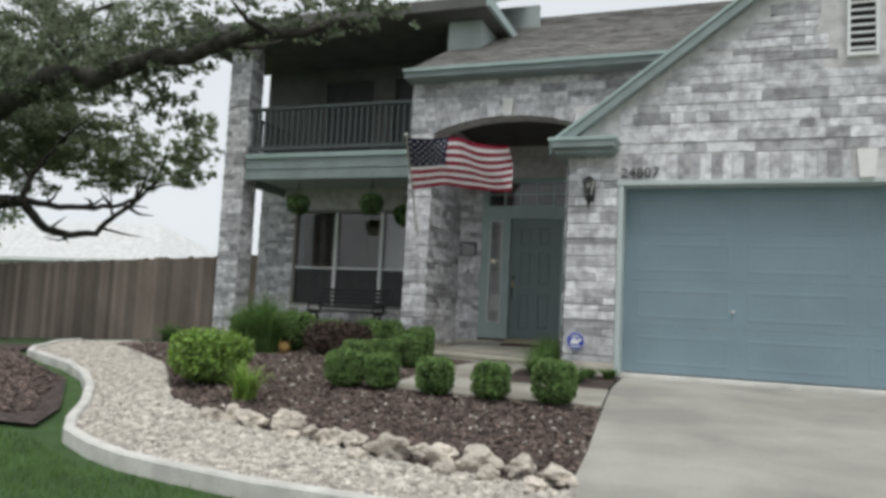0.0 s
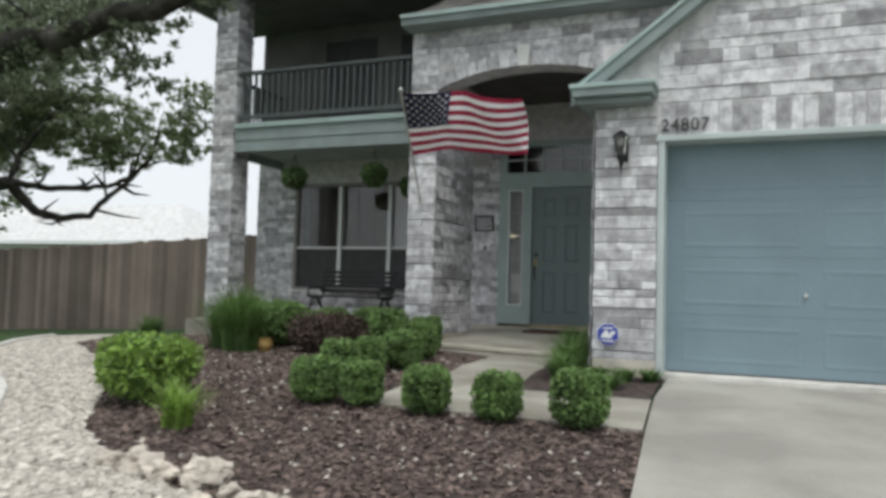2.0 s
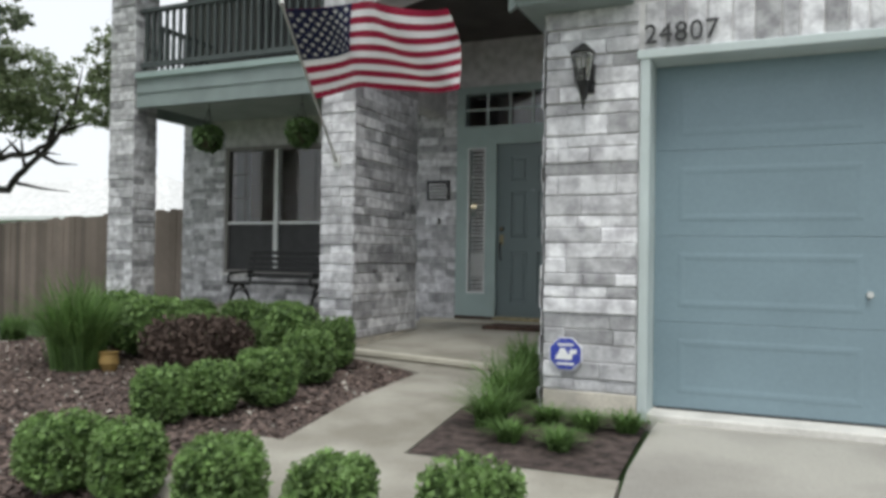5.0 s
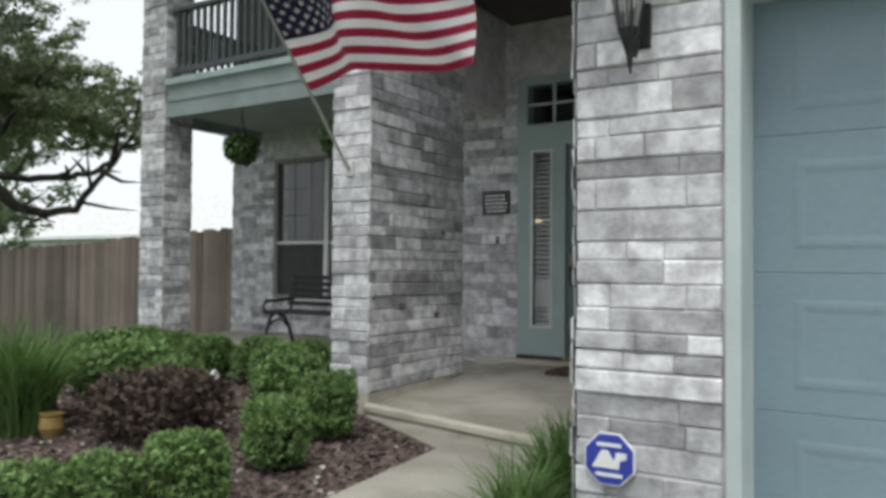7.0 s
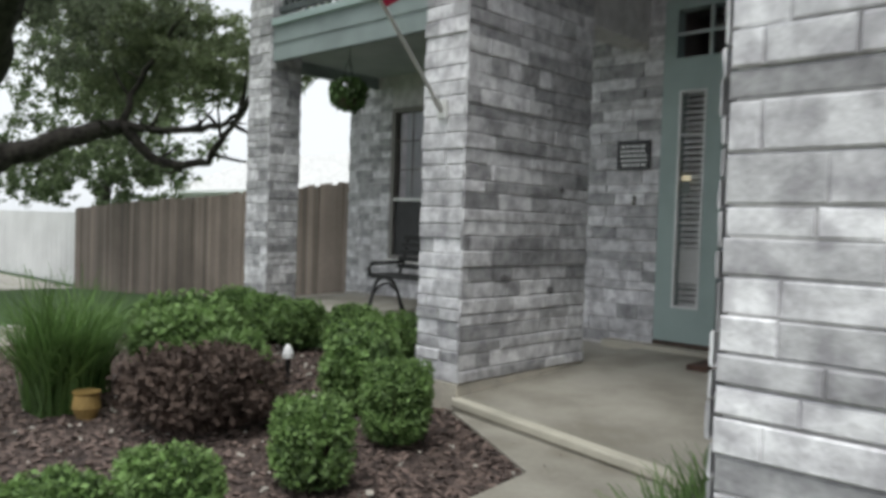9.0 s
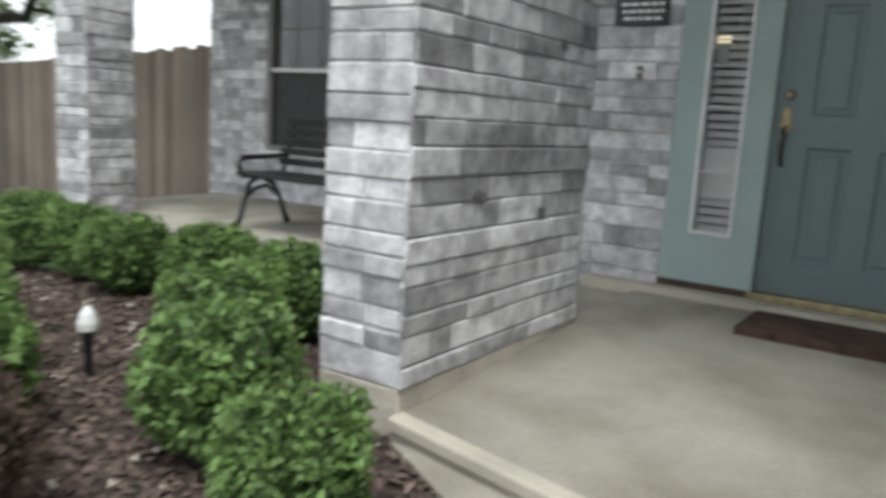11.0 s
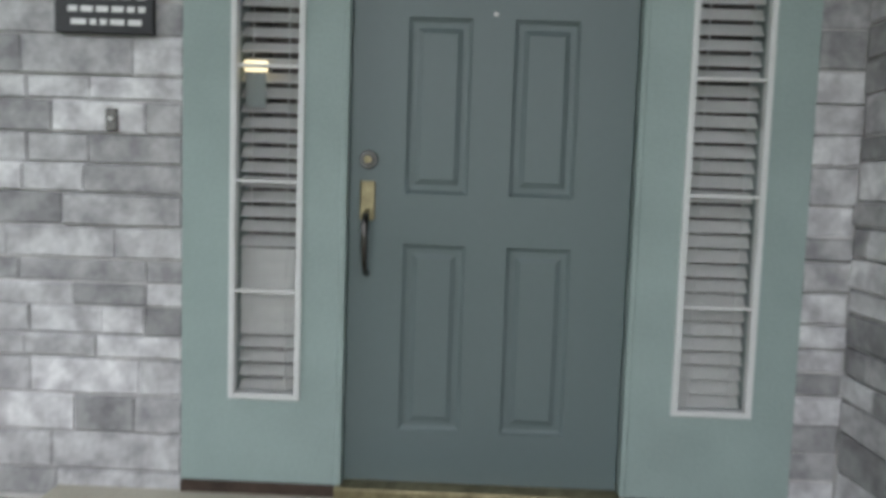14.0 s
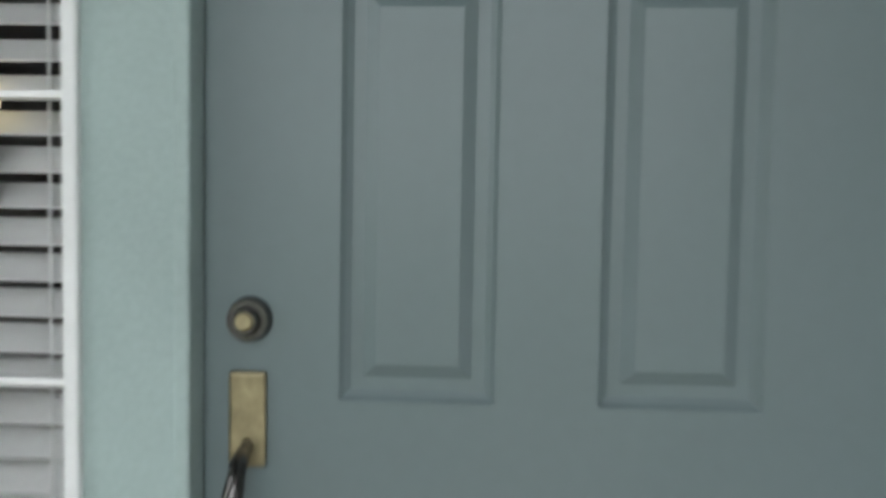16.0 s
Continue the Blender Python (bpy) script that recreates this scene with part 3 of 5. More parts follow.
for x0, x1 in ((-0.375, -0.14), (1.062, 1.318)):
    light = tagged(new("window_sidelight"), "narrow sidelight with white frame and half-closed blind", "sidelight", kind="structure")
    part("window_frame", boxes((x0, -0.012, 0.30, x0 + 0.02, 0.03, 2.09), (x1 - 0.02, -0.012, 0.30, x1, 0.03, 2.09), (x0 + 0.02, -0.012, 0.30, x1 - 0.02, 0.03, 0.32), (x0 + 0.02, -0.012, 2.07, x1 - 0.02, 0.03, 2.09), bevel=0.003), WHITE, light, "white moulded frame")
    for z in (0.655, 1.01, 1.373, 1.73):
        part("glazing_bar", boxes((x0 + 0.02, -0.004, z - 0.005, x1 - 0.02, 0.026, z + 0.005), bevel=0.002), BLIND, light)
    pane = part("pane", boxes((x0 + 0.015, 0.012, 0.31, x1 - 0.015, 0.018, 2.08)), GLASS, light)
    pane.visible_shadow = False
    slat_mesh = mesh("slat", boxes((0.02 - (x1 - x0) / 2, -0.024, -0.0015, (x1 - x0) / 2 - 0.02, 0.024, 0.0015)), BLIND)
    z = 0.335
    r = random.Random(3 if x0 < 0 else 5)
    while z < 2.07:
        ob = new("slat", slat_mesh)
        ob.parent = light
        shut = 82 if (x0 < 0 and 0.48 < z < 0.79) else (45 if x0 < 0 else 54)
        ob.matrix_basis = pose((x0 + x1) / 2, 0.062, z, shut + r.uniform(-3, 3), r.uniform(-.4, .4), 0)
        z += 0.048
    for x in (x0 + 0.06, x1 - 0.06):
        part("ladder_cord", boxes((x, 0.033, 0.33, x + 0.003, 0.036, 2.07)), BLIND, light)
# transom over the door
tr = tagged(new("window_transom"), "wide transom window of small dark panes over the door", "transom", kind="structure")
part("window_frame", boxes((-0.53, 0.0, 2.2, 1.455, 0.14, 2.36), (-0.53, 0.0, 2.76, 1.455, 0.14, 2.85), (-0.53, 0.0, 2.36, -0.42, 0.14, 2.76), (1.32, 0.0, 2.36, 1.455, 0.14, 2.76)), TRIM, tr)
for i in range(1, 6):
    x = -0.42 + i * 1.74 / 6
    part("glazing_bar", boxes((x - 0.012, 0.01, 2.36, x + 0.012, 0.05, 2.76)), TRIM_LIGHT, tr)
part("glazing_bar", boxes((-0.42, 0.012, 2.55, 1.32, 0.048, 2.572)), TRIM_LIGHT, tr)
pane = part("pane", boxes((-0.43, 0.03, 2.35, 1.33, 0.036, 2.77)), GLASS, tr)
pane.visible_shadow = False
# a small lamp glowing behind the sidelight
night = tagged(empty("night_light", -0.305, 0.034, 1.385), "small warm lamp glowing behind the sidelight blind", "lamp")
part("lamp_shade", boxes((-0.038, -0.006, -0.028, 0.038, 0.006, 0.008), bevel=0.004), GLOW, night, "glowing warm white shade")
part("lamp_body", boxes((-0.034, -0.005, -0.14, 0.034, 0.005, -0.03), bevel=0.004), SIDING, night, "pale plastic body")
# the dim hall behind
tagged(part("wall_hall", boxes((-0.9, 2.2, -0.2, 1.82, 2.3, 3.3), (-0.92, 0.31, -0.2, -0.8, 2.2, 3.3), (1.74, 0.51, -0.2, 1.84, 2.2, 3.3), (-0.9, 0.31, 3.2, 1.8, 2.3, 3.3)), ROOM), "warm plain walls of the dim hall", "wall", kind="structure")
tagged(part("floor_hall", boxes((-0.9, 0.1, -0.2, 1.82, 2.3, -0.02)), TWIG), "brown floor of the hall", "floor", kind="structure")
# Recess shade is put into this ceiling's colour.
tagged(part("ceiling_entry", boxes((-0.62, -2.02, 3.42, 1.84, 0.016, 3.5)), CEILING), "entry porch ceiling with its shade painted near-black", "ceiling", kind="structure")

# ---- doorbell, plaque, mat ----
bell = tagged(part("doorbell", boxes((-0.772, -0.018, 1.15, -0.736, 0.004, 1.225), bevel=0.006), STEEL), "small metal doorbell on the stone wall", "doorbell")
part("button", disc(bmesh.new(), -0.754, -0.017, 1.192, 0.009, 0.006, 16, 0.002), SIGN_WHITE, bell, "white push button")
plq = tagged(part("plaque", boxes((-0.93, -0.022, 1.455, -0.617, 0.004, 1.70), bevel=0.004), PLAQUE), "dark slate plaque with white lines of writing", "plaque")
r = random.Random(2)
for k, z in enumerate((1.48, 1.52, 1.56, 1.60, 1.64)):
    x = -0.905 + r.uniform(0, 0.03)
    while x < -0.66:
        w = r.uniform(0.018, 0.05)
        part("writing_bar", boxes((x, -0.024, z, min(x + w, -0.64), -0.02, z + 0.018)), SIGN_WHITE, plq)
        x += w + 0.012
bm = bmesh.new()
box(bm, 0.07, -0.62, floor_z(-0.4) - 0.02, 0.83, -0.16, floor_z(-0.4) + 0.03, bevel=0.01)
tagged(part("door_mat", bm, MAT), "dark brown coir mat lying before the door", "door mat")

# ---- porch window behind the pier ----
win = tagged(new("window_1"), "wide triple window with white bars, blinds and dark lower screens", "window", kind="structure")
part("window_frame", boxes((-5.06, 1.12, 0.44, -5.0, 1.24, 2.46), (-2.05, 1.12, 0.44, -1.99, 1.24, 2.46), (-5.0, 1.12, 2.4, -2.05, 1.24, 2.46), (-5.0, 1.12, 0.44, -2.05, 1.24, 0.5)), TAUPE, win, "taupe outer frame")
part("window_sill", boxes((-5.1, 1.07, 0.41, -1.96, 1.2, 0.445), bevel=0.006), KEYSTONE, win)
for x in (-4.06, -3.02):
    part("mullion", boxes((x - 0.035, 1.11, 0.5, x + 0.035, 1.22, 2.4)), WHITE, win)
for x0, x1 in ((-5.0, -4.095), (-4.025, -3.055), (-2.985, -2.05)):
    part("sash_rail", boxes((x0, 1.13, 1.225, x1, 1.2, 1.265)), WHITE, win)
    part("screen", boxes((x0, 1.165, 0.5, x1, 1.17, 1.225)), SCREEN, win, "dark insect screen")
    pane = part("pane", boxes((x0, 1.18, 1.265, x1, 1.186, 2.4)), GLASS, win)
    pane.visible_shadow = False
    slat = mesh("slat", boxes((x0 + 0.02, -0.02, -0.0015, x1 - 0.02, 0.02, 0.0015)), BLIND)
    z = 1.27
    if x1 < -2.5:
        for k in (1, 2):
            x = x0 + (x1 - x0) * k / 3
            part("muntin", boxes((x - 0.008, 1.172, 1.265, x + 0.008, 1.179, 2.4)), TAUPE, win)
        for q in (1.64, 2.02):
            part("muntin", boxes((x0, 1.171, q - 0.008, x1, 1.178, q + 0.008)), TAUPE, win)
        continue
    while z < 2.39:
        ob = new("slat", slat)
        ob.parent = win
        ob.matrix_basis = pose(0, 1.24, z, 48, 0, 0)
        z += 0.044
tagged(part("wall_room", boxes((-5.7, 2.6, -0.2, -1.0, 2.7, 2.8), (-1.3, 1.4, -0.2, -1.26, 2.6, 2.8), (-5.7, 1.4, 2.7, -1.0, 2.6, 2.75)), ROOM), "dim room behind the porch window", "wall", kind="structure")

# ---- garage door ----
tagged(part("trim_garage", boxes((2.42, -4.16, -0.25, 2.478, -3.8, 1.98), (7.342, -4.16, -0.25, 7.4, -3.8, 1.98), (2.40, -4.17, 1.93, 7.42, -3.8, 1.985), bevel=0.006), TRIM_LIGHT), "pale painted trim round the garage door", "trim", kind="structure")
gd = tagged(new("garage_door"), "wide blue-grey sectional garage door with faint panels", "garage door", kind="structure")
for k in range(4):
    z0 = -0.19 + k * 0.53
    part("section", boxes((2.478, -3.92, z0 + 0.0005, 7.342, -3.87, z0 + 0.5295), bevel=0.003), GARAGE, gd)
    for i in range(4):
        x0 = 2.62 + i * 1.19
        bm = bmesh.new()
        rings = []
        for inset, y in ((0, -3.9205), (0.015, -3.9228), (0.03, -3.9229), (0.05, -3.9206)):
            rings.append([bm.verts.new(v) for v in ((x0 + inset, y, z0 + 0.09 + inset), (x0 + 1.02 - inset, y, z0 + 0.09 + inset), (x0 + 1.02 - inset, y, z0 + 0.43 - inset), (x0 + inset, y, z0 + 0.43 - inset))])
        for a, b in zip(rings, rings[1:]):
            for q in range(4):
                bm.faces.new((a[q], a[(q + 1) % 4], b[(q + 1) % 4], b[q]))
        part("pressed_panel", bm, GARAGE, gd)
part("garage_handle", disc(bmesh.new(), 3.67, -3.92, 0.54, 0.02, 0.03, 16), ALU, gd, "small pale handle")
part("door_seal", boxes((2.5, -3.93, -0.225, 7.32, -3.88, -0.188)), BLACK, gd, "black rubber seal")
tagged(part("garage_sill", boxes((2.42, -4.15, -0.35, 7.4, -3.75, -0.200), bevel=0.01), KERB), "pale concrete sill under the garage door", "sill", kind="structure")
bpy.data.curves.new("numerals", "FONT")
num = bpy.data.curves["numerals"]
num.body, num.size, num.extrude = "24807", 0.165, 0.006
num.space_character = 1.05
tmp = new("house_number_text", num)
me = bpy.data.meshes.new_from_object(tmp.evaluated_get(bpy.context.evaluated_depsgraph_get()))
bpy.data.objects.remove(tmp)
me.materials.clear()
me.materials.append(BLACK)
ob = new("house_number", me)
ob.matrix_world = pose(2.44, -4.164, 2.02, 90, 0, 0)
tagged(ob, "black house number 24807 above the garage door", "house number")

# ---- wall lantern ----
lan = tagged(empty("wall_lantern", 2.10, -4.15, 1.865), "black iron wall lantern with clouded glass", "lantern")
part("wall_plate", boxes((-0.045, -0.02, -0.12, 0.045, 0.01, 0.06), bevel=0.006), IRON, lan)
bm = tube(bmesh.new(), [(0, -0.01, -0.05), (0, -0.06, -0.16), (0, -0.12, -0.15), (0, -0.14, -0.08)], 0.009)
part("bracket", bm, IRON, lan)
bm = bmesh.new()
bmesh.ops.transform(bm, matrix=pose(0, -0.14, 0.13), verts=bmesh.ops.create_cone(bm, cap_ends=True, segments=6, radius1=0.085, radius2=0.015, depth=0.06)["verts"])
part("lantern_roof", bm, IRON, lan)
bm = bmesh.new()
bmesh.ops.transform(bm, matrix=pose(0, -0.14, 0.01), verts=bmesh.ops.create_cone(bm, cap_ends=True, segments=6, radius1=0.035, radius2=0.068, depth=0.17)["verts"])
pane = part("lantern_glass", bm, LAMP_GLASS, lan, "clouded glass")
for k in range(6):
    a = math.pi * k / 3
    part("lantern_rib", tube(bmesh.new(), [(0.037 * math.cos(a), -0.14 + 0.037 * math.sin(a), -0.08), (0.071 * math.cos(a), -0.14 + 0.071 * math.sin(a), 0.097)], 0.005, 5), IRON, pane, "black iron rib")
part("lantern_tail", tube(bmesh.new(), [(0, -0.14, -0.075), (0, -0.14, -0.11), (0, -0.13, -0.17), (0, -0.12, -0.24)], [0.045, 0.03, 0.014, 0.004]), IRON, lan)

# ---- security sign ----
sg = tagged(empty("wall_sign", 1.985, -4.168, 0.13), "blue octagonal security sign fixed to the stone pillar", "sign")


def octagon(r, y0, y1):
    return prism(bmesh.new(), [(r * math.cos(math.pi / 8 + k * math.pi / 4), r * math.sin(math.pi / 8 + k * math.pi / 4)) for k in range(8)], y0, y1)


part("sign_border", octagon(0.112, -0.006, 0.004), SIGN_WHITE, sg, "pale rim")
part("sign_face", octagon(0.104, -0.010, 0.0), SIGN_BLUE, sg, "blue face")
part("mark", prism(bmesh.new(), [(-0.07, -0.035), (-0.03, 0.035), (-0.005, 0.035), (0.02, -0.005), (0.03, 0.03), (0.072, 0.03), (0.07, 0.005), (0.045, 0.0), (0.04, -0.035)], -0.013, -0.009), SIGN_WHITE, sg, "white block mark")
part("bar", boxes((-0.05, -0.013, 0.05, 0.05, -0.009, 0.064)), SIGN_WHITE, sg)
part("bar", boxes((-0.055, -0.013, -0.068, 0.055, -0.009, -0.054)), SIGN_WHITE, sg)

# ---- balcony ----
tagged(part("balcony_floor", boxes((-5.1, -0.72, 2.9, -0.95, 1.15, 3.2), (-5.45, -0.3, 2.9, -5.1, 1.15, 3.2)), SIDING), "boarded balcony floor and porch ceiling", "balcony floor", kind="structure")
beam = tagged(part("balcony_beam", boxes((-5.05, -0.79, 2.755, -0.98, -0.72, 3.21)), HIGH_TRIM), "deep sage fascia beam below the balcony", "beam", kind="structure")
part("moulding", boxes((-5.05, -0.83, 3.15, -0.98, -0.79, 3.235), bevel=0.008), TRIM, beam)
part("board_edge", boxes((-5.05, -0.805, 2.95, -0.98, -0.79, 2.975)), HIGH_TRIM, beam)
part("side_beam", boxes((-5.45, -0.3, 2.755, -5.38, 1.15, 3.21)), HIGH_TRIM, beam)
rail = tagged(new("balcony_railing"), "dark painted wooden balcony railing with plain balusters", "railing", kind="structure")
part("top_rail", boxes((-5.06, -0.73, 4.10, -0.98, -0.64, 4.16), (-5.44, -0.3, 4.10, -5.36, 1.15, 4.16), bevel=0.008), RAILING, rail)
part("bottom_rail", boxes((-5.06, -0.71, 3.33, -0.98, -0.66, 3.40), (-5.42, -0.3, 3.33, -5.38, 1.15, 3.40)), RAILING, rail)
bal = mesh("baluster", boxes((-0.02, -0.02, 3.38, 0.02, 0.02, 4.11)), RAILING)
for i in range(34):
    ob = new("baluster", bal)
    ob.parent = rail
    ob.matrix_basis = pose(-4.98 + i * 0.12, -0.685, 0)
for i in range(11):
    ob = new("baluster", bal)
    ob.parent = rail
    ob.matrix_basis = pose(-5.4, -0.2 + i * 0.12, 0)


# ---- roofs ----
def roof(name, p0, p1, up, label, thick=0.06):
    """A sloped slab over the eave line p0 to p1, rising by the vector up, with courses of shingles."""
    p0, p1, up = Vector(p0), Vector(p1), Vector(up)
    n = (p1 - p0).cross(up).normalized()
    bm = bmesh.new()
    lo = [p0, p1, p1 + up, p0 + up]
    a = [bm.verts.new(v) for v in lo]
    b = [bm.verts.new(v - n * thick) for v in lo]
    bm.faces.new(a), bm.faces.new(b[::-1])
    for i in range(4):
        bm.faces.new((a[(i + 1) % 4], a[i], b[i], b[(i + 1) % 4]))
    bmesh.ops.recalc_face_normals(bm, faces=bm.faces)
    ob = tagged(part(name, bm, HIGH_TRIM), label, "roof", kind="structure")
    verts, faces = [], []
    r = random.Random(name)
    L, W, step = up.length, (p1 - p0).length, 0.14
    e, d = (p1 - p0).normalized(), up.normalized()
    for j in range(int(L / step)):
        u = -r.uniform(0, 0.3)
        while u < W:
            w = r.choice((0.22, 0.3, 0.36))
            u0, u1 = max(u, 0), min(u + w - 0.006, W)
            if u1 - u0 > 0.02:
                k = len(verts)
                lift = r.uniform(0.010, 0.018)
                for uu, vv, h in ((u0, j * step, lift + .004), (u1, j * step, lift + .004), (u1, j * step + step + 0.01, 0.006), (u0, j * step + step + 0.01, 0.006)):
                    verts.append(p0 + e * uu + d * vv + n * h)
                verts.append(p0 + e * u0 + d * j * step), verts.append(p0 + e * u1 + d * j * step)
                faces += [(k, k + 1, k + 2, k + 3), (k + 4, k + 5, k + 1, k)]
            u += w
    me = bpy.data.meshes.new("shingles")
    me.from_pydata(verts, [], faces)
    me.materials.append(SHINGLE)
    sh = new("shingles", me)
    sh.parent = ob
    tagged(sh, kind="stuff")
    return ob


roof("roof_entry", (-1.03, -2.62, 3.99), (5.2, -2.62, 3.99), (0, 5.6, 3.0), "grey shingled roof over the entry")
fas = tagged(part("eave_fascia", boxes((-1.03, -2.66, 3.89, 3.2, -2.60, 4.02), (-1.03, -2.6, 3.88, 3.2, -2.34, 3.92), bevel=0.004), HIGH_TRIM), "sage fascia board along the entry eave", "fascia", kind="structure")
part("gutter_edge", boxes((-1.03, -2.70, 3.975, 3.2, -2.66, 4.025)), TRIM, fas)
tagged(part("wall_entry_cheek", boxes((-1.05, -2.02, 3.6, -0.93, -0.8, 4.2), (-1.05, -0.8, 3.6, -0.45, 1.14, 5.48)), SIDING), "painted cheek wall under the entry roof", "wall", kind="structure")
# garage gable roof and rakes
for s, name in ((1, "roof_garage_west"), (-1, "roof_garage_east")):
    ex = 4.95 - s * 3.33
    p0, p1 = ((ex, -0.5, 2.36), (ex, -4.25, 2.36)) if s > 0 else ((ex, -4.25, 2.36), (ex, -0.5, 2.36))
    roof(name, p0, p1, (s * 3.33, 0, 2.508), "grey shingled slope of the garage roof")
    bm = bmesh.new()
    prism(bm, [(ex, 2.275), (ex, 2.395), (4.95, 4.905), (4.95, 4.785)] if s > 0 else [(4.95, 4.785), (4.95, 4.905), (ex, 2.395), (ex, 2.275)], -4.29, -4.25)
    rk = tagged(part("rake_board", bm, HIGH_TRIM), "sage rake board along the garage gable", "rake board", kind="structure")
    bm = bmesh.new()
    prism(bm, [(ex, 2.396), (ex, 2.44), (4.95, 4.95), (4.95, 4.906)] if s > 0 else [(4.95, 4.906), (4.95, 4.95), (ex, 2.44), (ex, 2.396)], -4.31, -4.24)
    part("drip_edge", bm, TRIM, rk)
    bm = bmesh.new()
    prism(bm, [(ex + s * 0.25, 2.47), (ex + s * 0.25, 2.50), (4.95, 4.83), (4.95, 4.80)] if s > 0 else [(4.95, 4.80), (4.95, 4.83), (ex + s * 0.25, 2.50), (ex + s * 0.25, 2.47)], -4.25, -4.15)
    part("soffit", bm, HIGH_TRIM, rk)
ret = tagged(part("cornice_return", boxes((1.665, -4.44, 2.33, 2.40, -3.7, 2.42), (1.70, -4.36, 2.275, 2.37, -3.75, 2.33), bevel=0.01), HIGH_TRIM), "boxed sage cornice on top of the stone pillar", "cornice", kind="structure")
part("cap_moulding", boxes((1.635, -4.46, 2.405, 2.42, -3.7, 2.45), bevel=0.01), TRIM, ret)
vent = tagged(empty("gable_vent", 4.91, -4.15, 3.28), "louvred white gable vent in the stone", "vent")
part("vent_frame", boxes((-0.15, -0.05, 0, -0.12, 0.02, 0.85), (0.12, -0.05, 0, 0.15, 0.02, 0.85), (-0.12, -0.05, 0, 0.12, 0.02, 0.04), (-0.12, -0.05, 0.81, 0.12, 0.02, 0.85)), WHITE, vent)
# Near-black sheet stands in for the shade behind the louvres.
part("vent_back", boxes((-0.12, 0.0, 0.04, 0.12, 0.01, 0.81)), DARK, vent)
for k in range(9):
    bm = bmesh.new()
    box(bm, -0.12, -0.03, -0.003, 0.12, 0.03, 0.003, m=pose(0, -0.02, 0.09 + k * 0.083, 40, 0, 0))
    part("louvre", bm, WHITE, vent)
# main upper roof
roof("roof_upper", (-6.4, -1.25, 5.62), (-0.22, -1.25, 5.62), (0, 5.5, 2.6), "grey shingled main roof above the balcony")
# Same dark colour here: shade under the eave is painted on.
ev = tagged(part("upper_fascia", boxes((-6.4, -1.29, 5.5, -0.22, -1.23, 5.66), (-6.4, -1.23, 5.49, -0.22, 1.2, 5.53), bevel=0.004), UPPER), "fascia and soffit of the upper roof, darkened for shade", "fascia", kind="structure")
part("end_board", boxes((-0.22, -1.30, 5.5, -0.16, 1.2, 5.67)), TRIM, ev)
tagged(part("wall_roof_back", boxes((-6.3, 1.4, 5.66, 0.0, 1.5, 6.6), (-0.9, 1.15, 4.5, 5.0, 1.3, 6.0)), SIDING), "closing wall under the main roof", "wall", kind="structure")


# ---- flag on its pole ----
BASE, TIP = Vector((-0.80, -2.40, 1.66)), Vector((-0.39, -3.89, 2.68))
POLE = (TIP - BASE).normalized()
fp = tagged(empty("flag_pole", 0, 0, 0), "white wall-mounted flag pole in a bracket on the pier", "flag pole")
part("pole", tube(bmesh.new(), [BASE, TIP], 0.0125, 10), ALU, fp)
bm = bmesh.new()
bmesh.ops.transform(bm, matrix=Matrix.Translation(TIP + POLE * 0.02), verts=bmesh.ops.create_uvsphere(bm, u_segments=10, v_segments=8, radius=0.026)["verts"])
smooth(part("finial", bm, ALU, fp))
part("socket", tube(bmesh.new(), [BASE - POLE * 0.02, BASE + POLE * 0.14], 0.02, 10), ALU, fp, "pale metal socket")
part("bracket_plate", boxes((-0.84, -2.395, 1.60, -0.76, -2.36, 1.72), bevel=0.005), ALU, fp)


def cloth(u, v):
    """A point of the flag: u along the fly, v down the hoist, both 0 to 1."""
    down = (-POLE * (1 - 0.75 * u) + Vector((0.10, 0.0, -0.80)) * (0.75 * u)) * 0.98 * (1 - 0.14 * u)
    out = Vector((0.985, 0.10, -0.02)) * 1.36 * u
    swing = Vector((0.05, 0.85, 0.25)) * (0.14 * math.sin(6.4 * u + 1.9 * v) * min(1, 2.6 * u) + 0.075 * math.sin(15 * u - 4.0 * v + 0.6) * min(1, 1.6 * u))
    p = TIP - POLE * 0.04 + out + down * v + swing
    p.z -= 0.05 * u * u + 0.055 * math.sin(8.0 * u + 0.8 + v) * u - 0.06 * v * v * math.sin(3.1 * u)
    return p


def cloth_piece(u0, u1, v0, v1, nu, nv, mat, name, lift=0.0, parent=None):
    bm = bmesh.new()
    grid = []
    for i in range(nu + 1):
        for j in range(nv + 1):
            u, v = u0 + (u1 - u0) * i / nu, v0 + (v1 - v0) * j / nv
            p = cloth(u, v)
            if lift:
                n = (cloth(u + .01, v) - p).cross(cloth(u, v + .01) - p).normalized()
                p = p + n * lift
            grid.append(bm.verts.new(p))
    for i in range(nu):
        for j in range(nv):
            k = i * (nv + 1) + j
            bm.faces.new((grid[k], grid[k + nv + 1], grid[k + nv + 2], grid[k + 1]))
    return smooth(part(name, bm, mat, parent))


flag = tagged(new("flag"), "red, white and blue striped flag waving from its pole", "flag")
for k in range(13):
    cloth_piece(0, 1, k / 13, (k + 1) / 13, 40, 2, FLAG_WHITE if k % 2 else RED, "stripe", parent=flag)
canton = {s: cloth_piece(0, 0.4, 0, 7 / 13, 18, 10, NAVY, "canton", s * 0.004, flag) for s in (1, -1)}
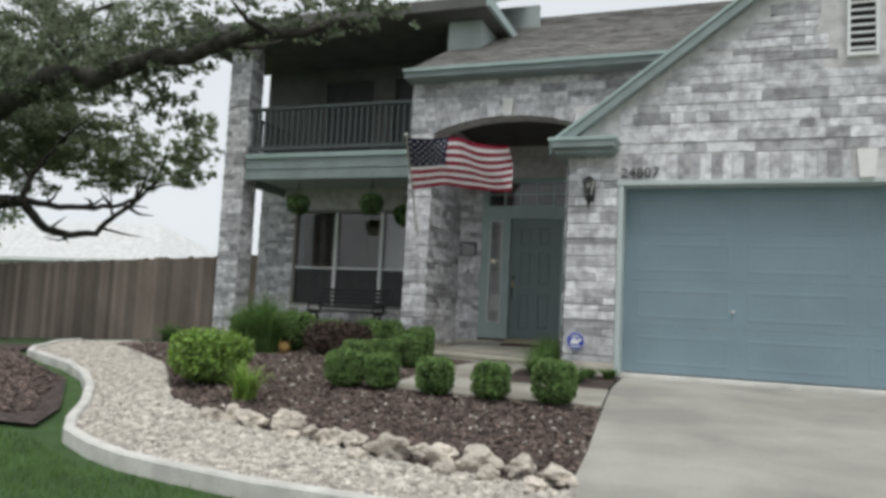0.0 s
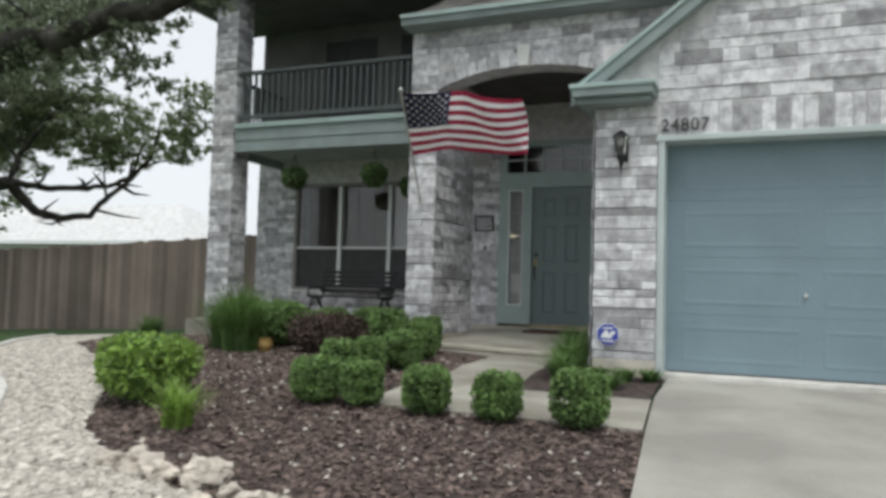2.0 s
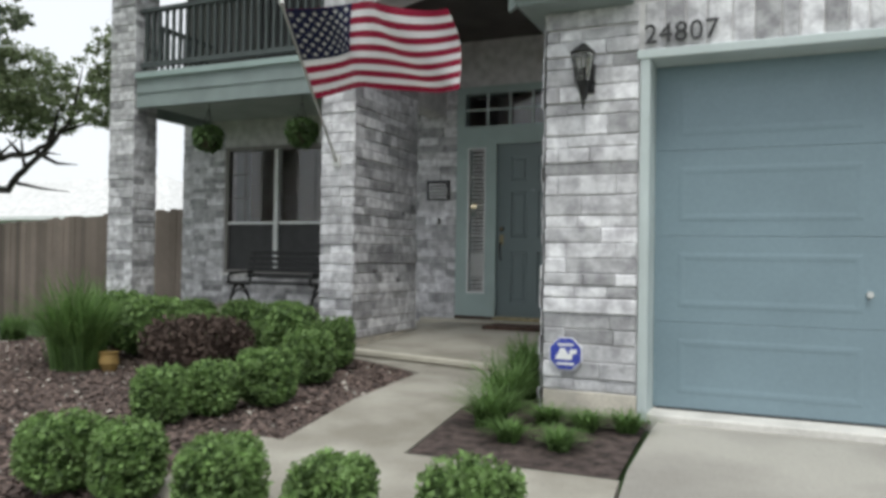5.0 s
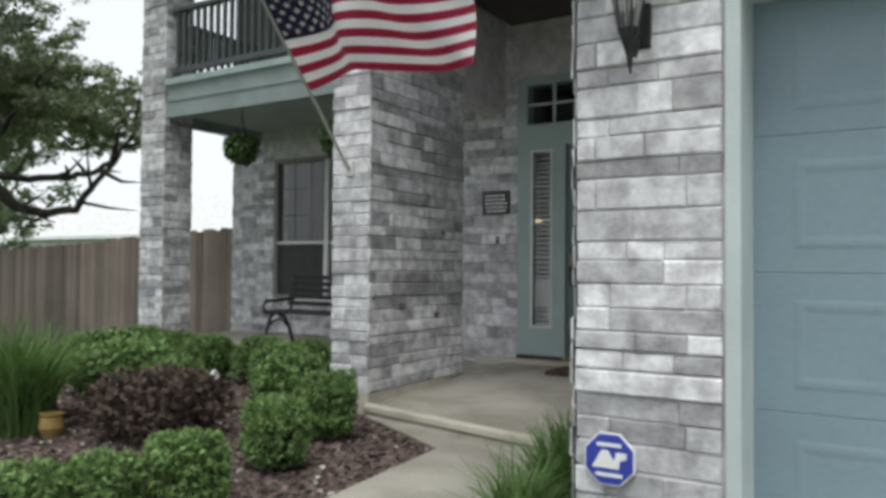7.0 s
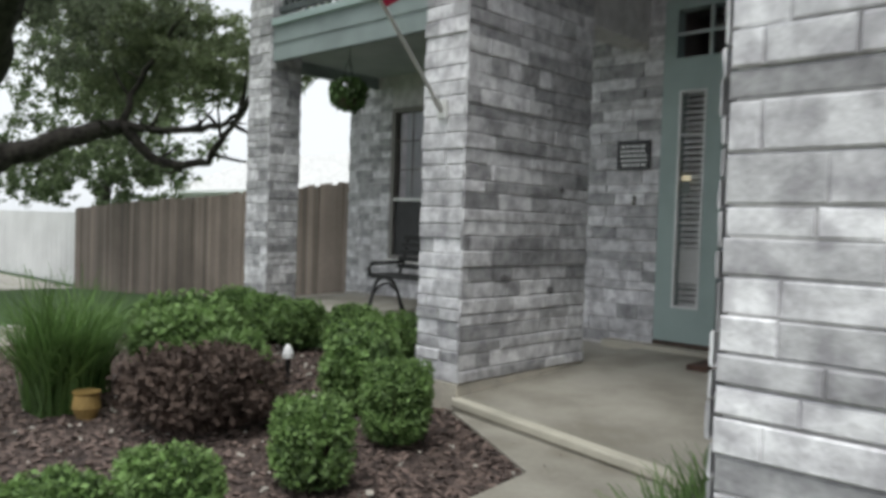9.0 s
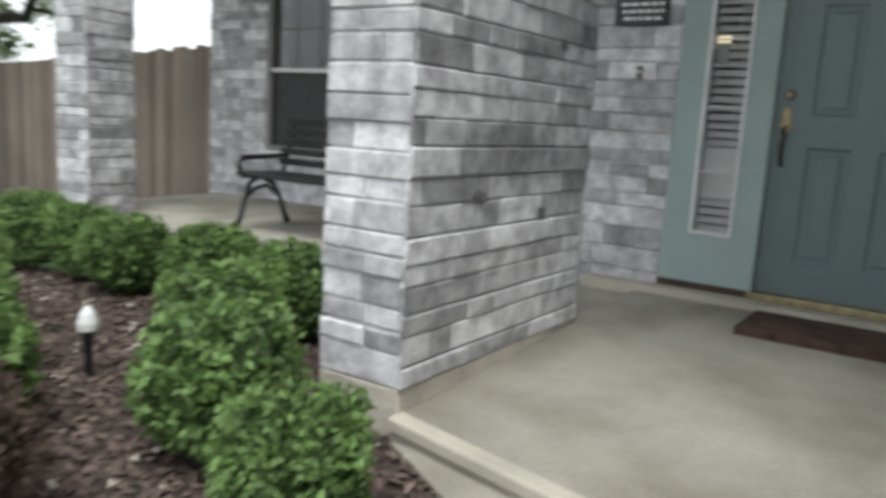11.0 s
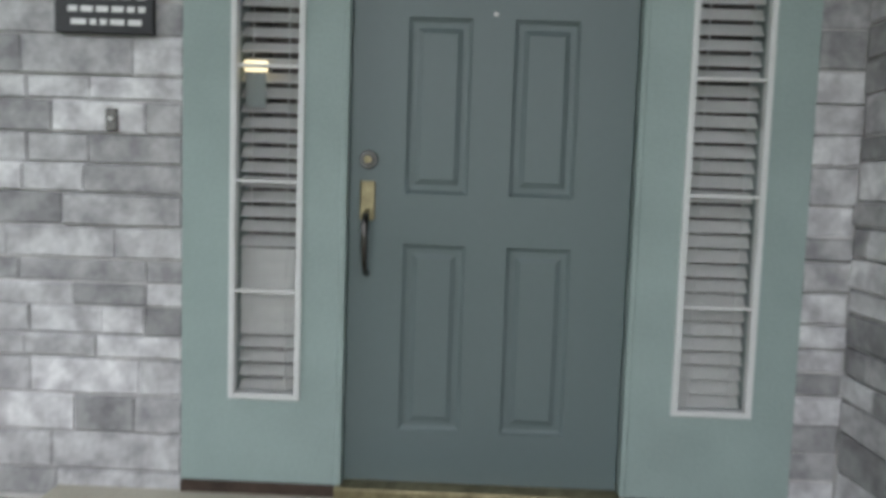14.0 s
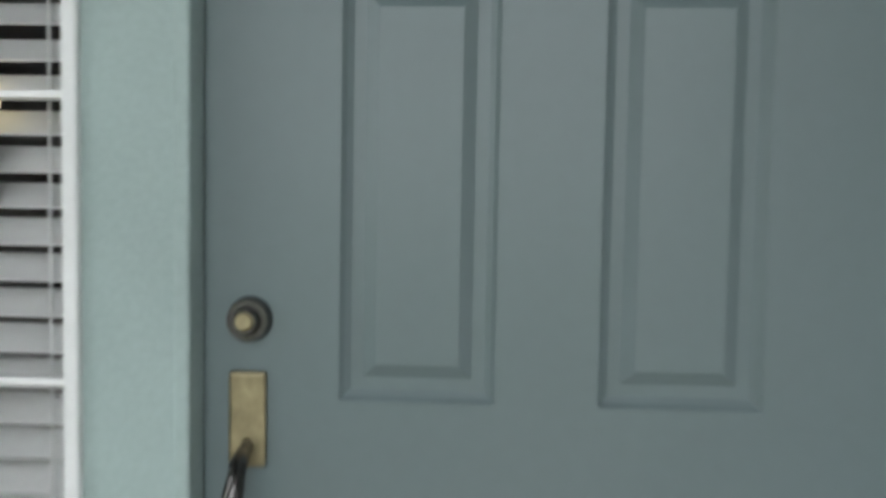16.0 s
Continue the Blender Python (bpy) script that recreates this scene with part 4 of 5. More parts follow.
for row in range(9):
    for col in range(6 if row % 2 == 0 else 5):
        u = (0.033 + 0.0667 * col + (0.0333 if row % 2 else 0)) * 1.0
        v = (7 / 13) * (row + 1) / 10
        for lift in (0.007, -0.007):
            o = cloth(u, v)
            du, dv = (cloth(u + 0.01, v) - o).normalized(), (cloth(u, v + 0.01) - o).normalized()
            n = du.cross(dv).normalized()
            bm = bmesh.new()
            bm.faces.new([bm.verts.new(o + n * lift + (du * math.sin(k * math.pi / 5) - dv * math.cos(k * math.pi / 5)) * (0.027 if k % 2 == 0 else 0.0115)) for k in range(10)])
            part("star", bm, FLAG_WHITE, canton[1 if lift > 0 else -1])


# ---- bench ----
bench = tagged(empty("garden_bench", -3.08, 0.02, floor_z(0) - 0.003), "black cast-iron bench with dark slats on the porch", "bench")
for s in (-0.66, 0.66):
    bm = tube(bmesh.new(), [(s, -0.42, 0.0), (s, -0.37, 0.06), (s, -0.33, 0.2), (s, -0.28, 0.33), (s, -0.2, 0.38)], [0.03, 0.022, 0.02, 0.02, 0.022])
    tube(bm, [(s, 0.13, 0.0), (s, 0.09, 0.08), (s, 0.04, 0.22), (s, -0.04, 0.33), (s, -0.15, 0.37)], [0.03, 0.022, 0.02, 0.02, 0.02])
    tube(bm, [(s, -0.33, 0.2), (s, -0.22, 0.29), (s, -0.1, 0.31), (s, 0.02, 0.22)], 0.014)
    tube(bm, [(s, -0.36, 0.39), (s, 0.05, 0.37), (s, 0.12, 0.55), (s, 0.19, 0.82)], 0.02)
    end = part("cast_end", bm, IRON, bench)
    part("armrest", tube(bmesh.new(), [(s, -0.36, 0.40), (s, -0.40, 0.47), (s, -0.36, 0.53), (s, -0.1, 0.54), (s, 0.12, 0.55)], [0.016, 0.018, 0.024, 0.02, 0.016]), IRON, end)
for k in range(5):
    part("seat_slat", boxes((-0.72, -0.37 + k * 0.09, 0.39, 0.72, -0.30 + k * 0.09, 0.42), bevel=0.005), IRON, bench)
for k in range(5):
    y, z = 0.075 + k * 0.024, 0.47 + k * 0.08
    part("back_slat", boxes((-0.72, y, z, 0.72, y + 0.02, z + 0.055), bevel=0.005), IRON, bench)


# ---- leaves and plants ----
def leafage(name, centres, count, size, mat, seed, squash=1.0, deep=0.16):
    """Many small folded leaves scattered in the shells of the given ellipsoids (x, y, z, rx, ry, rz)."""
    r = np.random.RandomState(seed)
    c = np.array(centres)
    weight = c[:, 3] * c[:, 4] + c[:, 4] * c[:, 5] + c[:, 3] * c[:, 5]
    c = c[r.choice(len(c), count, p=weight / weight.sum())]

    def unit(v):
        return v / np.linalg.norm(v, axis=1, keepdims=True)

    d = unit(r.normal(size=(count, 3)))
    d = np.sign(d) * np.abs(d) ** squash
    p = c[:, :3] + d * c[:, 3:] * (1 - np.abs(r.normal(0, deep, (count, 1))))
    a = unit(r.normal(size=(count, 3)) + d * 0.6)
    b = unit(np.cross(a, r.normal(size=(count, 3))))
    n = np.cross(a, b)
    s = size * r.uniform(0.6, 1.35, (count, 1))
    verts = np.stack([p - a * s * 0.5, p + b * s * 0.3 + n * s * 0.08, p + a * s * 0.6, p - b * s * 0.3 + n * s * 0.08], 1).reshape(-1, 3)
    k = np.arange(count)[:, None] * 4
    faces = np.concatenate([k + [[0, 1, 2]], k + [[0, 2, 3]]], 1).reshape(-1, 3)
    me = bpy.data.meshes.new(name)
    me.from_pydata(verts.tolist(), [], faces.tolist())
    me.materials.append(mat)
    return me


def bush(x, y, w, h, seed, leaf, core, size, count, name, label, square=0.8, group=""):
    """A clipped rounded shrub: short stems, inner leaves shaded by a darker core colour and a ragged outer coat."""
    thing = tagged(empty(name, x, y, ground(x, y) - 0.02, seed * 67 % 360), label, "shrub", group)
    r = random.Random(seed)
    lumps = [(0, 0, h * 0.52, w * 0.46, w * 0.46, h * 0.46)]
    for k in range(7):
        a = 2 * math.pi * k / 7 + r.uniform(-.3, .3)
        lumps.append((w * 0.26 * math.cos(a), w * 0.26 * math.sin(a), h * r.uniform(0.42, 0.68), w * r.uniform(.20, .27), w * r.uniform(.20, .27), h * r.uniform(.26, .34)))
    ob = new("foliage", leafage("foliage", lumps, count, size, leaf, seed, square))
    ob.parent = thing
    # The core colour is mostly darker, standing in for shade inside the shrub.
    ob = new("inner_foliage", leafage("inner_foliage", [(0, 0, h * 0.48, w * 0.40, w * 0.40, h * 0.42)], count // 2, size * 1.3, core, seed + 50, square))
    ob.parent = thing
    bm = bmesh.new()
    for k in range(5):
        a = 2 * math.pi * k / 5
        tube(bm, [(0.03 * math.cos(a), 0.03 * math.sin(a), 0), (w * 0.2 * math.cos(a), w * 0.2 * math.sin(a), h * 0.55)], [0.012, 0.006], 5)
    part("woody_base", bm, TWIG, thing)
    return thing


BOX = "small squarely clipped green boxwood in the mulch bed"
for k, (x, y, w, h) in enumerate([(0.17, -6.31, 0.46, 0.44), (0.54, -6.27, 0.42, 0.42), (1.10, -6.32, 0.46, 0.42), (1.65, -6.34, 0.43, 0.42), (2.22, -6.34, 0.46, 0.48),
                                  (-0.25, -5.25, 0.44, 0.42), (-0.08, -4.98, 0.42, 0.42), (0.10, -4.66, 0.46, 0.46), (-0.08, -3.9, 0.48, 0.5), (-0.34, -3.15, 0.5, 0.54)]):
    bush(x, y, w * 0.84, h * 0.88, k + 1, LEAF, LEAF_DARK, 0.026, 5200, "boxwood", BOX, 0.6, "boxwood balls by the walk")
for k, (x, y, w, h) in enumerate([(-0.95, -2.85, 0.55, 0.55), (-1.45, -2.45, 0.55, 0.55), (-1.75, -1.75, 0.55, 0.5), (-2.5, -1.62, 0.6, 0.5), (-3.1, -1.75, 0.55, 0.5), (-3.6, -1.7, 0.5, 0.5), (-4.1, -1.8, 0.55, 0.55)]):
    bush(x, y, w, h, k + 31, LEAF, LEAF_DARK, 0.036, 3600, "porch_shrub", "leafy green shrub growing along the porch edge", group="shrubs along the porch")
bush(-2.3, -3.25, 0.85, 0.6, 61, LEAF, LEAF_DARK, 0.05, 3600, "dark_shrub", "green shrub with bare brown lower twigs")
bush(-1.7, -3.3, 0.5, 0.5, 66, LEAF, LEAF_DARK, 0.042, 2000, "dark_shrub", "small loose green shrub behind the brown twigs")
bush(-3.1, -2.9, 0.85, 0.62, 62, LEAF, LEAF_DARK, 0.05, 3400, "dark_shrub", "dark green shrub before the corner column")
bush(-1.3, -3.75, 0.95, 0.5, 63, TWIG, TWIG, 0.045, 2600, "twiggy_shrub", "low brown twiggy shrub with few leaves")
bush(-1.05, -6.8, 0.8, 0.56, 64, LEAF_PALE, LEAF, 0.05, 4600, "lime_shrub", "bright lime green shrub beside the gravel path")


def tuft(x, y, h, spread, n, mat, seed, label, name="grass_tuft"):
    """Arching blades from one root."""
    thing = tagged(empty(name, x, y, ground(x, y) - 0.01), label, "grass")
    r = random.Random(seed)
    verts, faces = [], []
    for k in range(n):
        a, hh = r.uniform(0, 2 * math.pi), h * r.uniform(0.6, 1.1)
        d, s = Vector((math.cos(a), math.sin(a), 0)), Vector((-math.sin(a), math.cos(a), 0)) * r.uniform(0.006, 0.013)
        root = Vector((r.uniform(-.06, .06), r.uniform(-.06, .06), 0)) * (spread / 0.25)
        reach = spread * r.uniform(0.3, 1.0)
        q = len(verts)
        for t in (0, 0.35, 0.7, 1.0):
            p = root + d * reach * t * t + Vector((0, 0, hh * (t - 0.45 * t * t * (reach / spread))))
            w = s * (1 - 0.85 * t)
            verts += [p - w, p + w]
        for j in range(3):
            faces.append((q + 2 * j, q + 2 * j + 1, q + 2 * j + 3, q + 2 * j + 2))
    third = n // 3
    for k in range(3):
        q0, q1 = third * k, n if k == 2 else third * (k + 1)
        me = bpy.data.meshes.new("blade_clump")
        me.from_pydata([tuple(v) for v in verts[q0 * 8:q1 * 8]], [], [tuple(i - q0 * 8 for i in f) for f in faces[q0 * 3:q1 * 3]])
        me.materials.append(mat)
        ob = new("blade_clump", me)
        ob.parent = thing
    return thing


tuft(-0.25, -7.35, 0.38, 0.3, 220, LEAF_PALE, 1, "small tuft of yellow-green ornamental grass by the rocks")
for k, (x, y, h) in enumerate([(1.52, -3.35, 0.5), (1.58, -3.75, 0.52), (1.6, -4.2, 0.42), (1.66, -4.6, 0.3)]):
    tuft(x, y, h, 0.33, 260, BLADE, 11 + k, "dark green arching grass plant beside the stone pillar")
for k, (x, y) in enumerate([(1.95, -4.45), (2.2, -4.5), (2.42, -4.45), (1.85, -4.85), (2.15, -4.9)]):
    tuft(x, y, 0.16, 0.2, 200, BLADE, 21 + k, "low green grass at the pillar foot")
for k, (x, y) in enumerate([(-4.9, -2.7)]):
    tuft(x, y, 0.4, 0.4, 260, BLADE, 31 + k, "tall arching grass clump near the porch corner")

tuft(-2.6, -3.9, 0.8, 0.6, 420, BLADE, 42, "soft mound of green fountain grass behind the bed", "fountain_grass")
tuft(-2.15, -4.2, 0.95, 0.6, 620, BLADE, 41, "large arching clump of green fountain grass in the bed")

# ---- rocks along the bed ----
for k, (x, y, s) in enumerate([(0.24, -8.2, .16), (0.5, -8.3, .13), (0.75, -8.25, .17), (1.0, -8.4, .1), (1.22, -8.52, .15), (1.42, -8.55, .13), (1.69, -8.62, .18), (1.9, -8.6, .12), (2.06, -8.68, .16), (2.3, -8.72, .17), (2.55, -8.72, .15), (2.78, -8.82, .13), (0.95, -8.55, .09), (1.55, -8.78, .09), (2.42, -8.9, .1), (2.15, -8.9, .09), (0.05, -8.2, .12), (2.7, -8.98, .1)]):
    r = random.Random(100 + k)
    bm = bmesh.new()
    bmesh.ops.create_icosphere(bm, subdivisions=3, radius=1)
    off = Vector((k * 3.1, k * 1.7, 0))
    for v in bm.verts:
        d = v.co.normalized()
        v.co = d * (0.70 + 0.55 * noise.noise(d * 1.3 + off) + 0.22 * noise.noise(d * 2.9 + off) + 0.08 * noise.noise(d * 7 + off))
        v.co = Vector((v.co.x * s * 0.95, v.co.y * s * 0.75, max(v.co.z, -0.6) * s * 0.65))
    ob = part("rock", bm, ROCK)
    ob.matrix_world = pose(x, y, ground(x, y) + s * 0.2, r.uniform(-8, 8), r.uniform(-8, 8), r.uniform(0, 360))
    tagged(ob, "rough tan limestone rock edging the mulch bed", "rock", "rocks along the bed")


# ---- loose pieces: gravel, bark, grass ----
def inside(x, y, poly):
    odd, j = False, len(poly) - 1
    for i in range(len(poly)):
        (xi, yi), (xj, yj) = poly[i], poly[j]
        if (yi > y) != (yj > y) and x < (xj - xi) * (y - yi) / (yj - yi) + xi:
            odd = not odd
        j = i
    return odd


def scatter(name, poly, count, smin, smax, mat, label, category, seed, flat=0.6, lift=0.0, bounds=None):
    r = random.Random(seed)
    verts, faces = [], []
    xs, ys = [p[0] for p in poly], [p[1] for p in poly]
    x0, x1, y0, y1 = bounds or (min(xs), max(xs), min(ys), max(ys))
    base = [Vector(v) for v in ((1, 0, 0), (-.5, .87, 0), (-.5, -.87, 0), (0.1, 0, 1), (0, 0.1, -1))]
    tri = [(0, 1, 3), (1, 2, 3), (2, 0, 3), (1, 0, 4), (2, 1, 4), (0, 2, 4)]
    made = 0
    while made < count:
        x, y = r.uniform(x0, x1), r.uniform(y0, y1)
        if not inside(x, y, poly):
            continue
        made += 1
        s = r.uniform(smin, smax)
        m = pose(x, y, ground(x, y) + lift + s * 0.15, r.uniform(-30, 30), r.uniform(-30, 30), r.uniform(0, 360))
        k = len(verts)
        stretch = r.uniform(0.7, 1.5)
        verts += [tuple(m @ Vector((b.x * s * stretch, b.y * s, b.z * s * flat)) ) for b in base]
        faces += [tuple(k + i for i in t) for t in tri]
    me = bpy.data.meshes.new(name)
    me.from_pydata(verts, [], faces)
    me.materials.append(mat)
    return tagged(new(name, me), label, category, kind="stuff")


scatter("gravel", GRAVEL_AREA, 26000, 0.018, 0.042, PEBBLE, "loose crushed limestone gravel on the path", "gravel", 1, lift=-0.01)
scatter("bark_chips", BED, 26000, 0.012, 0.034, CHIP, "dark shredded bark mulch", "mulch", 2, flat=0.35, lift=-0.015)
scatter("stray_gravel", BED, 620, 0.010, 0.024, PEBBLE, "stray pale stones and leaves in the mulch", "gravel", 3, lift=-0.005)
scatter("bark_chips_far", [(-1.3, -8.6), (-2.5, -7.2), (-5.2, -5.4), (-7.5, -4.2), (-8.5, -6.0), (-2.6, -8.8)], 7000, 0.015, 0.045, CHIP, "dark bark mulch beyond the kerb", "mulch", 4, flat=0.35, lift=-0.015)

r = np.random.RandomState(5)
verts, faces = [], []
LAWN = [(1.9, -9.75), (0.0, -9.45), (-0.9, -8.95), (-2.2, -9.05), (-5.5, -8.4), (-9.5, -9.5), (-6, -14), (2.9, -13), (2.9, -9.8)]
made = 0
while made < 52000:
    x, y = r.uniform(-9.5, 2.9), r.uniform(-14, -8.3)
    if not inside(x, y, LAWN) or (y < -11 and r.rand() < 0.7):
        continue
    made += 1
    a, h, q = r.uniform(0, 6.283), r.uniform(0.03, 0.065), len(verts)
    cx, sx, z = math.cos(a), math.sin(a), ground(x, y) - 0.062
    lean = r.uniform(-.03, .03)
    verts += [(x - cx * .004, y - sx * .004, z), (x + cx * .004, y + sx * .004, z), (x + lean, y + lean * cx, z + h)]
    faces.append((q, q + 1, q + 2))
me = bpy.data.meshes.new("lawn_grass")
me.from_pydata(verts, [], faces)
me.materials.append(BLADE)
tagged(new("lawn_grass", me), "short green lawn grass", "grass", kind="stuff")

# ---- hanging baskets ----
for k, (x, y, z) in enumerate([(-4.02, -0.5, 2.3), (-2.5, -0.5, 2.3), (-2.0, -0.1, 2.15)]):
    hb = tagged(empty("hanging_basket", x, y, z), "hanging basket of dark trailing fern under the balcony", "hanging plant", "hanging baskets under the balcony")
    bm = bmesh.new()
    got = bmesh.ops.create_uvsphere(bm, u_segments=14, v_segments=8, radius=0.15)["verts"]
    bmesh.ops.delete(bm, geom=[v for v in got if v.co.z > 0.03], context="VERTS")
    part("basket", bm, TWIG, hb)
    for j in range(3):
        a = 2.1 * j
        part("hanger_wire", tube(bmesh.new(), [(0.14 * math.cos(a), 0.14 * math.sin(a), 0.02), (0, 0, 0.42)], 0.004, 5), IRON, hb)
    part("hook", tube(bmesh.new(), [(0, 0, 0.41), (0, 0, 2.9 - z)], 0.005, 5), IRON, hb)
    ob = new("fern", leafage("fern", [(0, 0, 0.06, 0.22, 0.22, 0.15), (0, 0, -0.04, 0.19, 0.19, 0.13)], 900, 0.07, LEAF_DARK, 200 + k))
    ob.parent = hb

# ---- small garden lamp and pot ----
gl = tagged(empty("garden_light", -1.95, -2.7, ground(-1.95, -2.7) - 0.02), "small dark garden light with a white top among shrubs", "garden light")
part("stake", tube(bmesh.new(), [(0, 0, 0), (0, 0, 0.2)], 0.02, 8), IRON, gl)
part("cap", tube(bmesh.new(), [(0, 0, 0.2), (0, 0, 0.23), (0, 0, 0.27), (0, 0, 0.3)], [0.04, 0.042, 0.03, 0.01], 12), SIGN_WHITE, gl, "white glass top")
pot = tagged(empty("garden_pot", -1.86, -4.15, ground(-1.86, -4.15) - 0.01), "ochre glazed pot half hidden in the bed", "pot")
part("pot_body", tube(bmesh.new(), [(0, 0, 0), (0, 0, 0.07), (0, 0, 0.14), (0, 0, 0.16)], [0.05, 0.08, 0.07, 0.08], 16), OCHRE, pot)

# ---- wooden fence from the house corner ----
fence = tagged(new("fence"), "weathered brown cedar board fence beside the house", "fence", kind="structure")
r = random.Random(9)
picket = [mesh("board", boxes((-0.071, -0.01, 0, 0.071, 0.01, 1.85 + d), bevel=0.003), FENCE) for d in (-0.015, 0.0, 0.02)]
x = -5.98
while x > -15.6:
    ob = new("board", r.choice(picket))
    ob.parent = fence
    ob.matrix_basis = pose(x - 0.07, 1.2 + r.uniform(-.004, .004), ground(x, 1.2) - 0.03, r.uniform(-.3, .3), r.uniform(-.15, .15), 0)
    x -= 0.139
for z in (0.3, 1.0, 1.6):
    bm = bmesh.new()
    tube(bm, [(-5.98, 1.24, ground(-5.98, 1.2) + z), (-15.6, 1.24, ground(-15.6, 1.2) + z)], 0.035, 4)
    part("fence_rail", bm, FENCE, fence)
for x in (-6.05, -8.4, -10.8, -13.2, -15.55):
    part("fence_post", boxes((x - 0.045, 1.26, ground(x, 1.2) - 0.1, x + 0.045, 1.35, ground(x, 1.2) + 1.8)), FENCE, fence)


# ---- live oak ----
def limb(bm, points, r0, r1, seed):
    """A wavering tapered limb through the points; returns its finer line."""
    r = random.Random(seed)
    line = []
    for a, b in zip(points, points[1:]):
        a, b = Vector(a), Vector(b)
        for t in (0, 0.25, 0.5, 0.75):
            p = a.lerp(b, t)
            if line:
                p += Vector((r.uniform(-1, 1), r.uniform(-1, 1), r.uniform(-1, 1))) * 0.045 * (b - a).length
            line.append(p)
    line.append(Vector(points[-1]))
    n = len(line)
    tube(bm, line, [r0 + (r1 - r0) * i / (n - 1) for i in range(n)], 8)
    return line


def oak(name, limbs, clumps, leaf, size, per, seed, label, sprays=()):
    tree = tagged(new(name), label, "tree")
    bm = bmesh.new()
    r = random.Random(seed)
    for k, (points, r0, r1) in enumerate(limbs):
        line = limb(bm, points, r0, r1, seed + k)
        for p in line[3::2]:
            d = Vector((r.uniform(-1, 1), r.uniform(-1, 1), r.uniform(-.3, 1))).normalized()
            q = p + d * r.uniform(0.4, 1.1)
            tube(bm, [p, p.lerp(q, .5) + Vector((0, 0, r.uniform(-.12, .12))), q], [r1 * 1.1 + 0.008, r1 * 0.7 + 0.006, 0.006], 5)
    smooth(part("trunk", bm, BARK, tree))
    ragged = []
    for (x, y, z, rx, ry, rz) in clumps:
        for j in range(60):
            a = r.uniform(0, 6.28)
            k = r.uniform(0.1, 1.1)
            ragged.append((x + rx * k * math.cos(a), y + ry * k * math.sin(a), z + rz * r.uniform(-1, 1), rx * r.uniform(.08, .26), ry * r.uniform(.08, .26), rz * r.uniform(.1, .34)))
    ob = new("crown", leafage("crown", ragged, per * len(clumps), size, leaf, seed, deep=0.75))
    ob.parent = tree
    if sprays:
        tips = []
        for (x, y, z, rx, ry, rz) in sprays:
            for j in range(70):
                a, k = r.uniform(0, 6.28), r.uniform(0.1, 1.1)
                tips.append((x + rx * k * math.cos(a), y + ry * k * math.sin(a), z + rz * r.uniform(-1, 1), rx * r.uniform(.1, .26), ry * r.uniform(.1, .26), rz * r.uniform(.1, .3)))
        ob = new("lower_crown", leafage("lower_crown", tips, per * len(sprays) * 11 // 10, size * 0.85, OAK_SPRAY, seed + 1, deep=0.75))
        ob.parent = tree
    return tree


T = (-14.6, -2.2)
g = ground(*T) - 0.1
